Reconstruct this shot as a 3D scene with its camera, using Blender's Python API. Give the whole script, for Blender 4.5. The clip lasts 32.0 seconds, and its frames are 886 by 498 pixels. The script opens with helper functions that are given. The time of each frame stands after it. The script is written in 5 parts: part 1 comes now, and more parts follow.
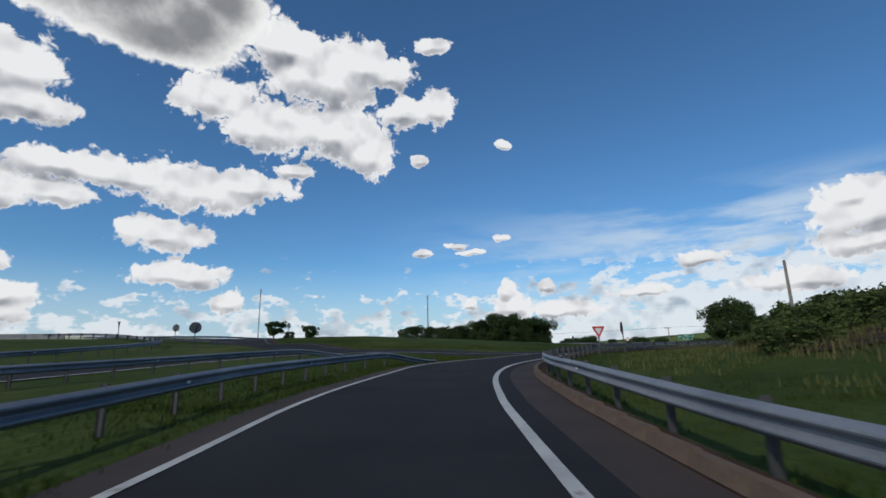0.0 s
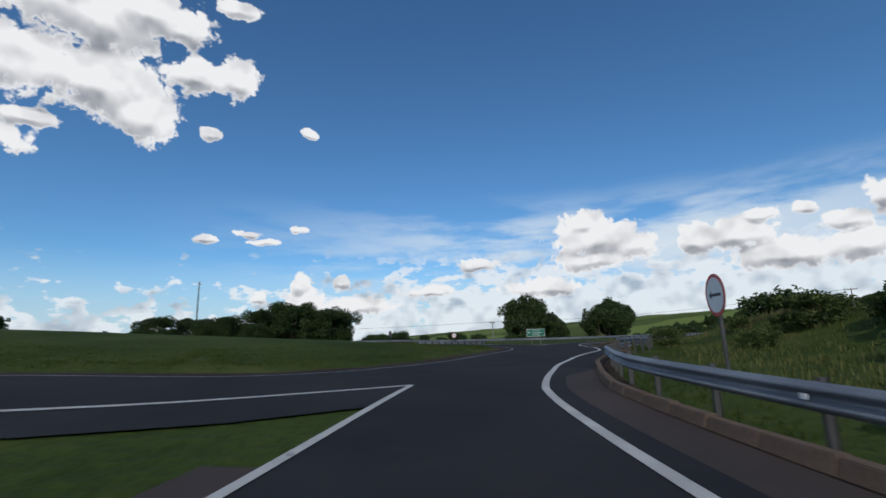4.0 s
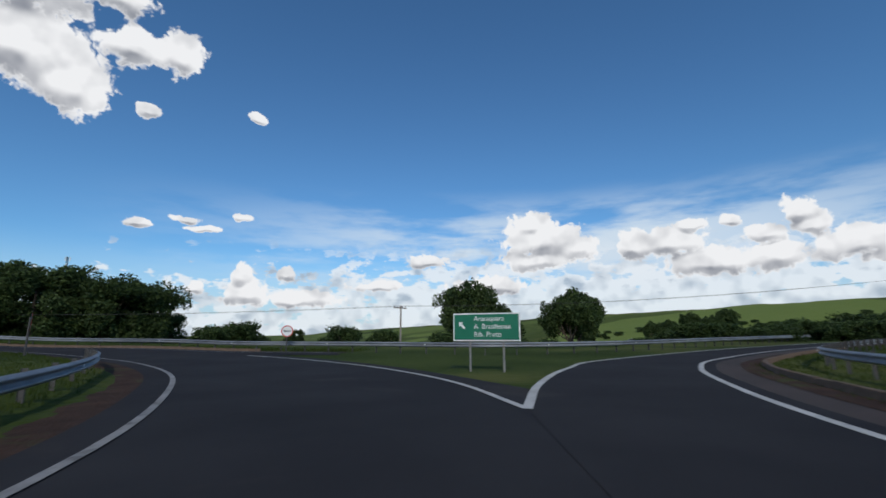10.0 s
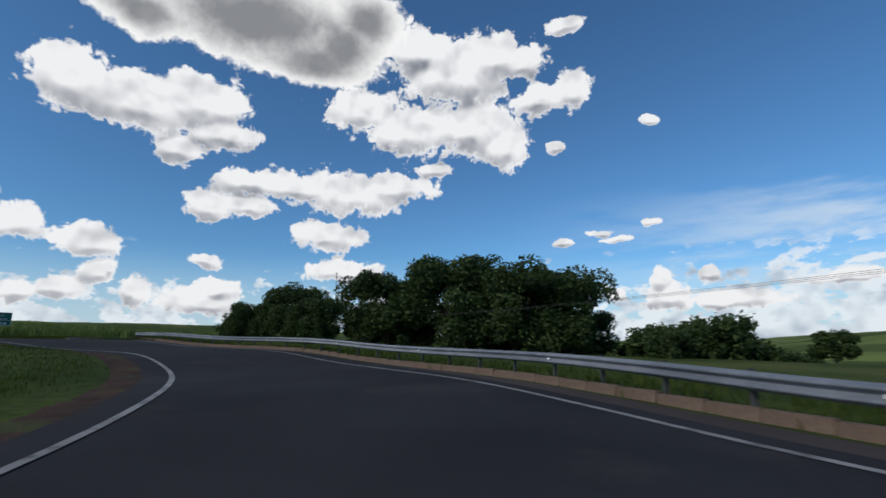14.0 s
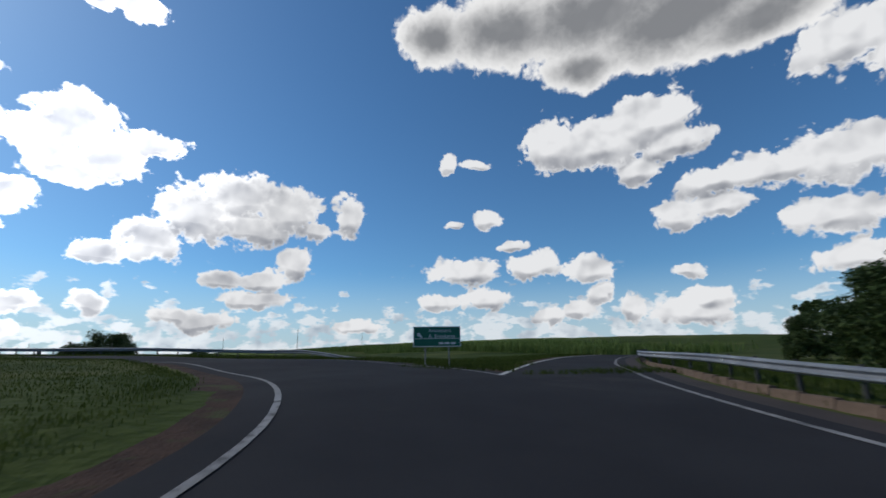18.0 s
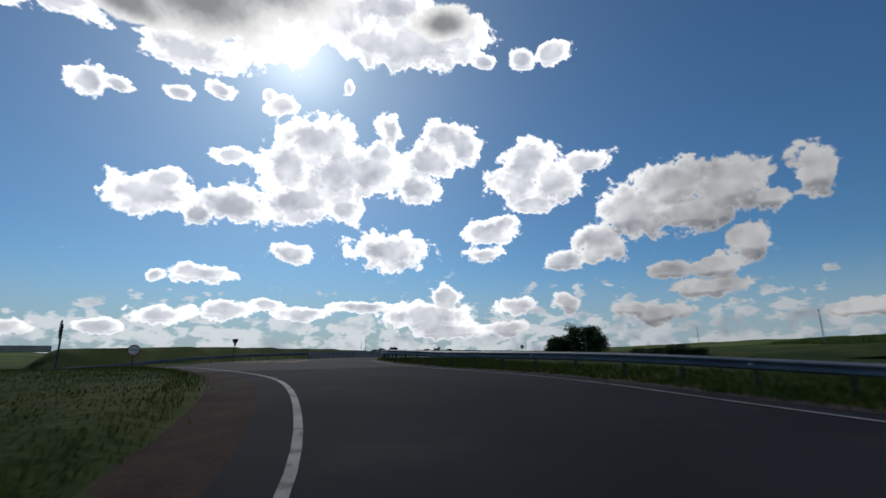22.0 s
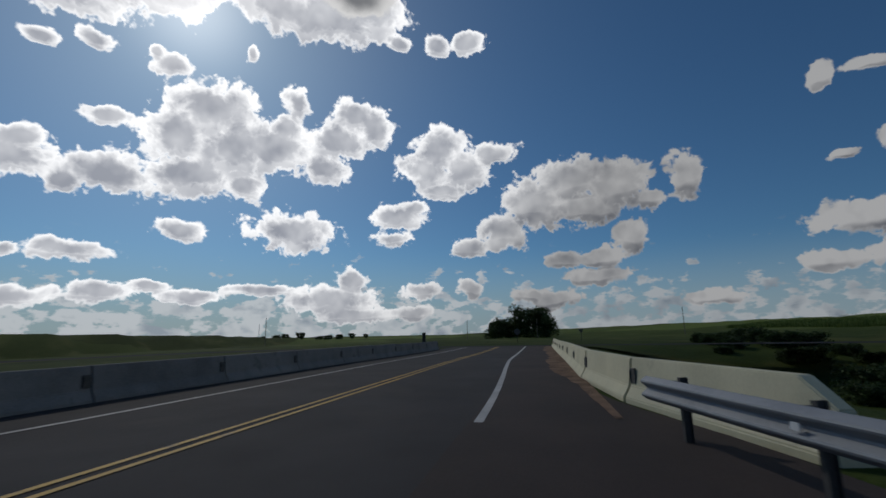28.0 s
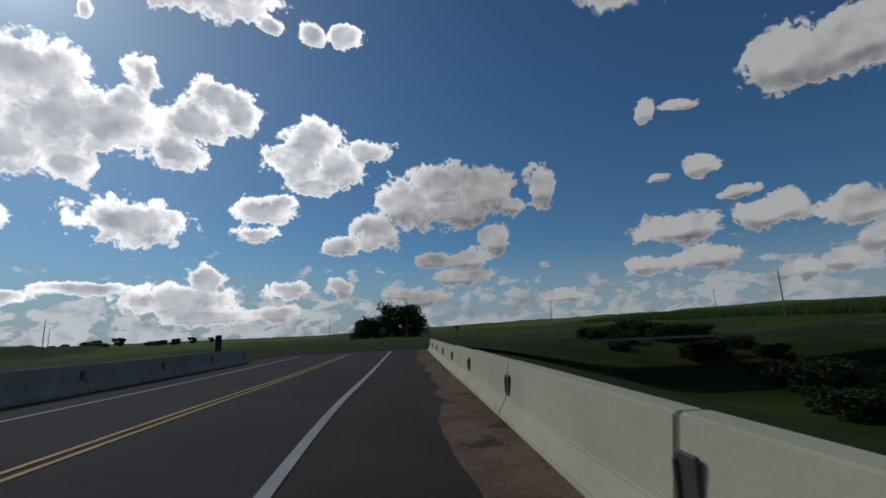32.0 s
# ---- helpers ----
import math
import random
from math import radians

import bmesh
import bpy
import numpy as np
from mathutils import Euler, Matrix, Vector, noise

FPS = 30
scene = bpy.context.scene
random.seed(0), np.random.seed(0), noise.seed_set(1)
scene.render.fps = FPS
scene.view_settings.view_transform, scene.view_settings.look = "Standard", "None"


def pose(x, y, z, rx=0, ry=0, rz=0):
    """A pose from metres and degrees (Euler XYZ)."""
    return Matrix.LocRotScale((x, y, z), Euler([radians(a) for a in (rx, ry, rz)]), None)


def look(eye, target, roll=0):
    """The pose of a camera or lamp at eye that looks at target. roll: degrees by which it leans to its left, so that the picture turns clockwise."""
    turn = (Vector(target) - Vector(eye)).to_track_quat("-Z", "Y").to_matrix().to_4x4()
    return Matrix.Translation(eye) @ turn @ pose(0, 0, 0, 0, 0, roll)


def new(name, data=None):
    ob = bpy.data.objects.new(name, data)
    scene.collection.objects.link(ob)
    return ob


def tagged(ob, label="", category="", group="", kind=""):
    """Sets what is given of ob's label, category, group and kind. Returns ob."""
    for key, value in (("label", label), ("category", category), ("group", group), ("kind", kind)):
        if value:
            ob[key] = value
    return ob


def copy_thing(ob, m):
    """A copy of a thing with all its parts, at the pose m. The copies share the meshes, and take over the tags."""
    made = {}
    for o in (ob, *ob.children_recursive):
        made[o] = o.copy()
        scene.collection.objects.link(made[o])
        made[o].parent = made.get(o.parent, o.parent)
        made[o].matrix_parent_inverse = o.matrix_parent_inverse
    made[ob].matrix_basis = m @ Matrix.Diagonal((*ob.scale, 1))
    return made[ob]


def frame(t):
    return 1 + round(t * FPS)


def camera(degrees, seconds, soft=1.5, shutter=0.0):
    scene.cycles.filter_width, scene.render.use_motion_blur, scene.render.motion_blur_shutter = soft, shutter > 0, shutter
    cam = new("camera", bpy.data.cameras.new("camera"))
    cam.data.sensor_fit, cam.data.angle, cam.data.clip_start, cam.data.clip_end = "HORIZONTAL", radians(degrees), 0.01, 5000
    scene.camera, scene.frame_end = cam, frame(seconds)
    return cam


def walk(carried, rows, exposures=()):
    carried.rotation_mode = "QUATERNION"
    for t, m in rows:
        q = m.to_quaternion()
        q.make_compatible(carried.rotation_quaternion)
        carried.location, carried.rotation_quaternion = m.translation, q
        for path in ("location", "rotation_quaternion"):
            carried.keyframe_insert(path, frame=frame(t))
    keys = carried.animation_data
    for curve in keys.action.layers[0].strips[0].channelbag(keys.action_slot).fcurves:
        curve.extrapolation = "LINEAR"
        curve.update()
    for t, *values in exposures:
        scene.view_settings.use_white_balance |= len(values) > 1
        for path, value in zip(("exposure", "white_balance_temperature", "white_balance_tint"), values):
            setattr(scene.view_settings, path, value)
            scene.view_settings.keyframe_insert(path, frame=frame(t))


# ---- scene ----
cam = camera(89.56, 32.0, soft=1.6, shutter=0.3)
# seconds, x, y, z, pitch, roll, yaw
PATH = [
    (0.0, 0.00, 0.00, 1.40, 12.36, 1.15, 0.00),
    (0.5, -0.19, 3.75, 1.45, 12.20, 1.28, -0.89),
    (1.0, -0.28, 7.56, 1.51, 12.09, 1.49, -3.11),
    (1.5, -0.18, 11.41, 1.57, 12.02, 1.28, -6.05),
    (2.0, 0.15, 15.29, 1.63, 11.88, 1.54, -9.78),
    (2.5, 0.77, 19.18, 1.68, 11.73, 1.71, -14.06),
    (3.0, 1.69, 23.06, 1.73, 11.57, 1.74, -18.05),
    (3.5, 2.90, 26.91, 1.77, 11.41, 1.61, -21.83),
    (4.0, 4.38, 30.71, 1.80, 11.33, 1.41, -25.92),
    (4.5, 6.18, 34.42, 1.84, 11.40, 1.21, -30.82),
    (5.0, 8.33, 37.96, 1.88, 11.65, 1.03, -36.63),
    (5.5, 10.80, 41.32, 1.92, 11.76, 0.83, -42.09),
    (6.0, 13.54, 44.50, 1.96, 11.55, 1.19, -46.78),
    (6.5, 16.46, 47.48, 2.00, 11.77, 1.19, -49.68),
    (7.0, 19.38, 50.36, 2.03, 11.50, 1.15, -49.21),
    (7.5, 22.17, 53.27, 2.05, 11.29, 0.82, -47.09),
    (8.0, 24.76, 56.25, 2.07, 10.99, 0.67, -44.48),
    (8.5, 27.20, 59.32, 2.06, 10.83, 0.20, -42.49),
    (9.0, 29.49, 62.47, 2.05, 10.64, 0.27, -40.03),
    (9.5, 31.62, 65.72, 2.04, 10.58, 0.13, -36.78),
    (10.0, 33.53, 69.08, 2.03, 10.75, 0.21, -32.69),
    (10.5, 35.19, 72.62, 2.02, 11.02, 0.08, -27.70),
    (11.0, 36.55, 76.37, 2.02, 11.25, 0.31, -22.11),
    (11.5, 37.52, 80.34, 2.02, 11.11, 0.71, -15.23),
    (12.0, 38.02, 84.47, 2.03, 10.97, 0.32, -8.21),
    (12.5, 38.01, 88.63, 2.03, 10.94, 0.10, -1.07),
    (13.0, 37.52, 92.68, 2.04, 11.08, -0.77, 5.53),
    (13.5, 36.60, 96.55, 2.06, 11.25, -0.69, 11.66),
    (14.0, 35.31, 100.23, 2.09, 11.47, 0.04, 17.82),
    (14.5, 33.65, 103.68, 2.13, 11.71, 0.45, 24.49),
    (15.0, 31.60, 106.89, 2.19, 11.97, 0.83, 31.26),
    (15.5, 29.20, 109.82, 2.26, 12.26, 1.16, 38.12),
    (16.0, 26.48, 112.41, 2.34, 12.55, 1.43, 45.16),
    (16.5, 23.41, 114.68, 2.45, 12.79, 1.61, 52.44),
    (17.0, 19.93, 116.61, 2.57, 13.00, 1.69, 59.98),
    (17.5, 16.07, 118.09, 2.71, 13.14, 1.33, 67.88),
    (18.0, 11.90, 119.07, 2.87, 13.30, 0.96, 75.53),
    (18.5, 7.56, 119.54, 3.03, 13.33, 0.70, 82.75),
    (19.0, 3.17, 119.51, 3.20, 13.19, 0.40, 89.82),
    (19.5, -1.21, 118.96, 3.35, 12.99, 0.14, 96.90),
    (20.0, -5.50, 117.89, 3.50, 12.74, 0.43, 104.06),
    (20.5, -9.65, 116.30, 3.63, 12.59, 0.09, 111.10),
    (21.0, -13.61, 114.25, 3.77, 12.63, 0.22, 117.51),
    (21.5, -17.35, 111.80, 3.91, 12.75, 0.45, 123.48),
    (22.0, -20.83, 108.97, 4.05, 12.94, 0.74, 129.50),
    (22.5, -23.98, 105.79, 4.20, 13.17, 1.06, 135.74),
    (23.0, -26.77, 102.33, 4.35, 13.10, 0.66, 141.45),
    (23.5, -29.29, 98.70, 4.49, 12.90, 0.55, 144.30),
    (24.0, -31.68, 95.02, 4.62, 12.65, 0.64, 145.03),
    (24.5, -34.04, 91.44, 4.71, 12.31, 0.45, 144.20),
    (25.0, -36.39, 88.04, 4.78, 11.83, 0.49, 142.49),
    (25.5, -38.77, 84.86, 4.81, 11.25, 0.74, 139.90),
    (26.0, -41.20, 81.93, 4.83, 10.75, 1.03, 136.40),
    (26.5, -43.68, 79.33, 4.82, 10.50, 1.20, 131.99),
    (27.0, -46.14, 77.08, 4.81, 10.54, 1.20, 126.66),
    (27.5, -48.55, 75.22, 4.80, 10.69, 1.06, 122.14),
    (28.0, -50.86, 73.71, 4.79, 10.83, 1.08, 117.59),
    (28.5, -53.17, 72.66, 4.78, 10.61, 0.92, 112.88),
    (29.0, -55.45, 71.85, 4.77, 10.83, 0.92, 108.15),
    (29.5, -57.68, 71.15, 4.77, 11.07, 1.08, 103.86),
    (30.0, -59.86, 70.62, 4.77, 11.49, 1.57, 100.45),
    (30.5, -61.86, 70.21, 4.77, 11.31, 2.02, 98.84),
    (31.0, -63.63, 69.89, 4.77, 10.74, 2.29, 99.15),
    (31.5, -65.11, 69.52, 4.77, 10.39, 2.29, 100.50),
    (32.0, -66.33, 69.19, 4.76, 10.26, 2.43, 101.25),
]
walk(cam, [(t, pose(x, y, z, 90 + p, r, w)) for t, x, y, z, p, r, w in PATH],
     ((0, -0.15), (6, -0.08), (13, -0.08), (18, -0.2), (21, -0.68), (24.5, -1.28), (28, -1.38), (32, -1.28)))

# ---- light ----
SUN_AZ, SUN_EL = 149.5, 35.5
sun_dir = Vector((-math.sin(radians(SUN_AZ)) * math.cos(radians(SUN_EL)),
                  math.cos(radians(SUN_AZ)) * math.cos(radians(SUN_EL)), math.sin(radians(SUN_EL))))
sun_data = bpy.data.lights.new("sun", "SUN")
sun_data.energy, sun_data.angle, sun_data.color = 1.9, radians(0.53), (1.0, 0.94, 0.84)
sun = new("sun", sun_data)
sun.matrix_world = look(sun_dir * 100, (0, 0, 0))

world = bpy.data.worlds.new("sky")
scene.world = world
world.use_nodes = True
wt = world.node_tree
wt.nodes.clear()


def wn(kind, **kw):
    n = wt.nodes.new(kind)
    for k, v in kw.items():
        if k == "op":
            n.operation = v
        elif k == "inputs":
            for i, x in v.items():
                if isinstance(x, bpy.types.NodeSocket):
                    wt.links.new(x, n.inputs[i])
                else:
                    n.inputs[i].default_value = x
    return n


def wmath(op, a, b=0.0, c=0.0):
    return wn("ShaderNodeMath", op=op, inputs={0: a, 1: b, 2: c}).outputs[0]


def wrange(x, a, b, lo=0.0, hi=1.0):
    n = wn("ShaderNodeMapRange", inputs={0: x, 1: a, 2: b, 3: lo, 4: hi})
    n.interpolation_type = "SMOOTHSTEP"
    return n.outputs[0]


def wmix(f, a, b):
    n = wt.nodes.new("ShaderNodeMix")
    n.data_type = "RGBA"
    for i, x in ((0, f), (6, a), (7, b)):
        if isinstance(x, bpy.types.NodeSocket):
            wt.links.new(x, n.inputs[i])
        else:
            n.inputs[i].default_value = x
    return n.outputs[2]


SEAM = 50.0   # the plan angle in the middle of the seen sky
way = wn("ShaderNodeTexCoord").outputs["Generated"]
turned = wn("ShaderNodeVectorRotate", inputs={0: way, 3: radians(-SEAM)})
turned.rotation_type = "Z_AXIS"
xyz = wn("ShaderNodeSeparateXYZ", inputs={0: turned.outputs[0]})
az = wmath("MULTIPLY", wmath("ARCTAN2", wmath("MULTIPLY", xyz.outputs[0], -1.0), xyz.outputs[1]), 57.29578)
el = wmath("MULTIPLY", wmath("ARCSINE", xyz.outputs[2]), 57.29578)
flat = wn("ShaderNodeCombineXYZ", inputs={0: az, 1: el}).outputs[0]


def wnoise(scale, detail, rough, stretch=(1, 1, 1)):
    m = wn("ShaderNodeVectorMath", op="MULTIPLY", inputs={0: way, 1: stretch}).outputs[0]
    n = wn("ShaderNodeTexNoise", inputs={"Vector": m, "Scale": scale, "Detail": detail, "Roughness": rough})
    return n


warp = wnoise(13, 3, 0.5).outputs["Color"]
warp = wn("ShaderNodeVectorMath", op="SUBTRACT", inputs={0: warp, 1: (0.5, 0.5, 0.5)}).outputs[0]
warp = wn("ShaderNodeVectorMath", op="MULTIPLY_ADD", inputs={0: warp, 1: (2.2, 1.7, 0), 2: flat}).outputs[0]

fields = {}


def puff(bank, a, e, wa, we):
    """One round of cumulus in a bank of cloud: its plan angle, height angle and half sizes in degrees."""
    a = (a - SEAM + 180) % 360 - 180
    u = wn("ShaderNodeVectorMath", op="MULTIPLY_ADD", inputs={0: warp, 1: (1 / wa, 1 / we, 0), 2: (-a / wa, -e / we, 0)}).outputs[0]
    r = wn("ShaderNodeVectorMath", op="LENGTH", inputs={0: u}).outputs["Value"]
    under = wn("ShaderNodeVectorMath", op="ADD", inputs={0: u, 1: (0, 0.5, 0)}).outputs[0]
    under = wn("ShaderNodeVectorMath", op="LENGTH", inputs={0: under}).outputs["Value"]
    for key, value in ((bank, r), (bank + " under", under)):
        fields[key] = wmath("SMOOTH_MIN", fields[key], value, 0.35) if key in fields else value


# cumulus: the north, over the trees
puff("white", 21.4, 35.4, 4.9, 3.0)
puff("white", 15.7, 32.9, 9.2, 4.4)
puff("white", 10.9, 34.6, 6.0, 3.0)
puff("white", 6.5, 33.7, 3.5, 2.4)
puff("white", 29.0, 28.0, 5.7, 2.7)
puff("white", 22.8, 26.3, 7.0, 3.7)
puff("white", 14.2, 27.0, 8.2, 4.2)
puff("white", 9.6, 24.1, 4.0, 3.1)
puff("white", 4.5, 29.1, 4.2, 2.2)
puff("white", 0.3, 29.7, 3.1, 2.6)
puff("white", 0.5, 36.8, 3.2, 1.1)
puff("white", -8.9, 25.3, 1.2, 0.7)
puff("white", 2.6, 23.3, 1.2, 0.7)
puff("white", 46.4, 15.3, 2.8, 2.0)
puff("white", 42.4, 18.4, 4.1, 1.7)
puff("white", 42.2, 15.5, 3.5, 1.5)
puff("white", 36.5, 18.5, 5.8, 2.2)
puff("white", 29.7, 18.0, 7.6, 2.9)
puff("white", 24.2, 19.0, 6.4, 2.0)
puff("white", 18.9, 21.4, 2.9, 1.0)
puff("white", 32.6, 12.6, 5.4, 2.0)
puff("white", 30.4, 8.3, 5.6, 1.7)
puff("white", 56.3, 10.0, 2.7, 1.8)
puff("white", 46.4, 8.7, 2.2, 1.0)
puff("white", 62.2, 10.7, 1.9, 2.0)
puff("white", 2.2, 11.6, 1.4, 0.5)
puff("white", -2.0, 12.9, 1.6, 0.5)
puff("white", -3.8, 12.0, 2.1, 0.5)
puff("white", -7.8, 13.5, 1.7, 0.6)
puff("white", 25.7, 5.7, 1.9, 1.6)
puff("white", 55.1, 7.2, 1.0, 1.4)
puff("white", 52.4, 4.8, 1.3, 2.0)
puff("white", 46.0, 4.2, 4.5, 1.9)
puff("white", 58.8, 4.9, 2.5, 1.3)
# cumulus: the east
puff("white", -45.3, 11.7, 5.9, 3.0)
puff("white", -44.3, 13.4, 3.0, 1.6)
puff("white", -50.0, 10.4, 2.7, 1.9)
puff("white", -44.9, 9.1, 5.5, 1.4)
puff("white", -31.0, 9.0, 2.3, 0.9)
puff("white", -56.3, 10.2, 2.2, 1.7)
puff("white", -59.7, 10.2, 4.9, 2.1)
puff("white", -62.4, 12.0, 2.0, 0.9)
puff("white", -66.4, 12.1, 1.2, 1.0)
puff("white", -69.2, 10.4, 2.2, 1.3)
puff("white", -72.2, 12.2, 1.9, 1.7)
puff("white", -73.1, 10.6, 2.2, 1.3)
puff("white", -76.1, 8.4, 3.0, 2.0)
puff("white", -81.3, 9.5, 1.6, 1.2)
puff("white", -84.1, 8.6, 2.3, 2.0)
puff("white", -80.2, 7.4, 2.8, 1.6)
puff("white", -63.9, 7.8, 5.2, 1.6)
puff("white", -69.8, 7.8, 3.6, 1.8)
puff("white", -8.1, 6.9, 1.2, 1.7)
puff("white", -8.8, 4.9, 2.9, 1.7)
puff("white", -13.1, 7.1, 1.4, 1.0)
puff("white", -3.7, 5.3, 0.9, 0.9)
puff("white", -14.5, 4.2, 5.6, 1.3)
puff("white", -24.2, 5.9, 4.0, 0.9)
puff("white", -39.0, 6.0, 5.4, 1.3)
puff("white", -87.6, 28.5, 1.4, 1.3)
# cumulus: the north-west
puff("white", 60.3, 25.2, 4.5, 3.5)
puff("white", 54.0, 24.8, 7.7, 3.3)
puff("white", 48.5, 26.2, 6.1, 3.2)
puff("white", 45.8, 23.2, 4.6, 2.0)
puff("white", 50.1, 20.8, 3.0, 1.8)
puff("white", 74.6, 23.9, 1.5, 1.4)
puff("white", 70.8, 23.7, 2.4, 0.7)
puff("white", 69.4, 16.8, 2.2, 1.3)
puff("white", 73.9, 16.3, 1.6, 0.6)
puff("white", 65.8, 13.3, 1.8, 0.8)
puff("white", 72.7, 10.2, 5.1, 2.0)
puff("white", 64.4, 10.5, 3.5, 2.1)
puff("white", 76.5, 6.4, 3.0, 1.3)
puff("white", 70.1, 6.6, 4.0, 1.4)
puff("white", 56.8, 9.8, 3.5, 1.8)
puff("white", 46.5, 8.8, 1.7, 0.9)
puff("white", 55.9, 6.8, 1.7, 1.7)
puff("white", 52.8, 5.0, 1.6, 1.6)
puff("white", 61.6, 4.5, 2.3, 1.3)
puff("white", 44.6, 5.6, 2.8, 1.4)
puff("white", 86.6, 3.7, 3.6, 1.0)
puff("white", 106.1, 4.5, 2.7, 1.0)
# cumulus: the west
puff("white", 88.0, 17.1, 2.3, 3.1)
puff("white", 100.4, 18.7, 4.7, 3.0)
puff("white", 105.6, 16.4, 4.7, 3.3)
puff("white", 95.2, 17.5, 4.6, 3.3)
puff("white", 99.8, 14.9, 7.8, 2.3)
puff("white", 109.8, 12.9, 4.0, 2.7)
puff("white", 113.8, 10.9, 3.7, 1.6)
puff("white", 92.0, 15.3, 2.2, 1.4)
puff("white", 102.1, 8.8, 2.8, 1.3)
puff("white", 97.7, 8.9, 3.0, 1.4)
puff("white", 94.0, 11.0, 1.9, 2.1)
puff("white", 98.5, 6.6, 4.5, 1.4)
puff("white", 103.6, 4.0, 3.6, 1.3)
puff("white", 117.5, 23.4, 4.3, 3.4)
puff("white", 120.0, 20.9, 3.6, 2.9)
puff("white", 114.8, 20.8, 4.6, 2.9)
puff("white", 110.4, 22.6, 3.7, 1.4)
puff("white", 117.7, 18.2, 4.2, 1.4)
# cumulus: the south-west, below the sun
puff("white", 146.2, 25.5, 6.0, 3.8)
puff("white", 149.7, 22.1, 3.6, 3.5)
puff("white", 143.9, 21.8, 6.7, 4.2)
puff("white", 148.1, 18.1, 6.6, 2.9)
puff("white", 155.4, 17.0, 5.4, 2.6)
puff("white", 156.4, 22.6, 3.4, 1.0)
puff("white", 138.7, 22.7, 5.4, 3.6)
puff("white", 142.4, 17.4, 3.1, 1.8)
puff("white", 136.7, 28.0, 1.9, 2.2)
puff("white", 137.9, 24.8, 2.5, 2.0)
puff("white", 129.2, 27.3, 3.3, 2.0)
puff("white", 131.0, 24.1, 4.0, 2.9)
puff("white", 126.3, 25.8, 2.6, 3.1)
puff("white", 132.6, 20.6, 3.2, 2.1)
puff("white", 164.4, 17.3, 4.8, 2.2)
puff("white", 162.9, 19.1, 2.4, 1.3)
puff("white", 159.4, 15.6, 2.5, 1.3)
puff("white", 170.8, 26.8, 2.1, 2.0)
puff("white", 168.1, 27.4, 1.7, 0.8)
puff("white", 162.7, 28.1, 1.8, 0.9)
puff("white", 158.2, 29.6, 2.0, 1.2)
puff("white", 151.2, 29.3, 2.8, 1.2)
puff("white", 152.8, 30.0, 1.1, 0.7)
puff("white", 142.0, 32.2, 0.9, 1.2)
puff("white", 136.1, 12.7, 5.9, 2.9)
puff("white", 148.6, 12.0, 2.9, 1.5)
puff("white", 158.1, 9.1, 4.0, 1.2)
puff("white", 162.6, 8.5, 1.1, 0.8)
puff("white", 123.0, 14.9, 3.8, 1.8)
puff("white", 120.8, 15.8, 2.0, 1.1)
puff("white", 123.9, 12.1, 3.2, 1.3)
puff("white", 166.8, 3.1, 2.3, 0.8)
puff("white", 161.7, 4.3, 3.4, 1.2)
puff("white", 155.4, 4.9, 3.8, 1.3)
puff("white", 151.0, 5.6, 2.1, 0.8)
puff("white", 147.0, 4.6, 3.5, 0.8)
puff("white", 139.4, 5.5, 4.4, 0.9)
puff("white", 129.1, 6.9, 2.3, 1.7)
puff("white", 131.5, 4.4, 6.6, 2.0)
puff("white", 128.6, 2.6, 5.9, 1.1)
puff("white", 120.0, 5.5, 2.8, 1.4)
puff("white", 113.9, 5.6, 2.1, 1.4)
puff("white", 121.5, 2.7, 3.6, 1.0)
puff("white", 174.2, 2.7, 2.4, 1.0)
puff("white", 146.5, 39.0, 8.7, 3.5)
puff("white", 139.1, 37.6, 5.8, 2.7)
puff("white", 131.0, 37.7, 9.1, 3.2)
puff("white", 123.5, 35.7, 2.4, 1.1)
puff("white", 117.9, 35.3, 2.2, 1.7)
puff("white", 113.2, 35.4, 2.7, 1.6)
puff("white", -172.4, 31.6, 7.5, 2.1)
puff("white", -169.2, 26.2, 3.7, 2.2)
puff("white", -176.9, 32.7, 4.2, 1.9)
puff("white", 177.5, 33.9, 3.4, 1.3)
puff("white", -170.5, 17.1, 2.3, 2.0)
puff("white", -177.3, 13.4, 2.0, 0.6)
puff("white", -175.9, 8.3, 2.8, 2.0)
puff("white", -178.8, 7.4, 1.5, 1.1)
puff("white", -170.6, 9.1, 1.5, 1.6)
puff("white", 178.0, 9.3, 0.8, 0.7)
puff("white", 162.1, 32.8, 7.8, 2.1)
puff("white", 153.0, 36.0, 7.3, 3.1)
puff("white", 145.2, 39.8, 7.8, 3.4)
puff("white", 133.6, 37.0, 8.7, 2.5)
puff("white", 126.5, 38.4, 5.1, 2.7)
puff("white", -179.3, 32.0, 5.5, 1.5)
puff("white", 174.4, 33.3, 4.2, 1.5)
puff("white", 136.9, 41.2, 7.6, 2.3)
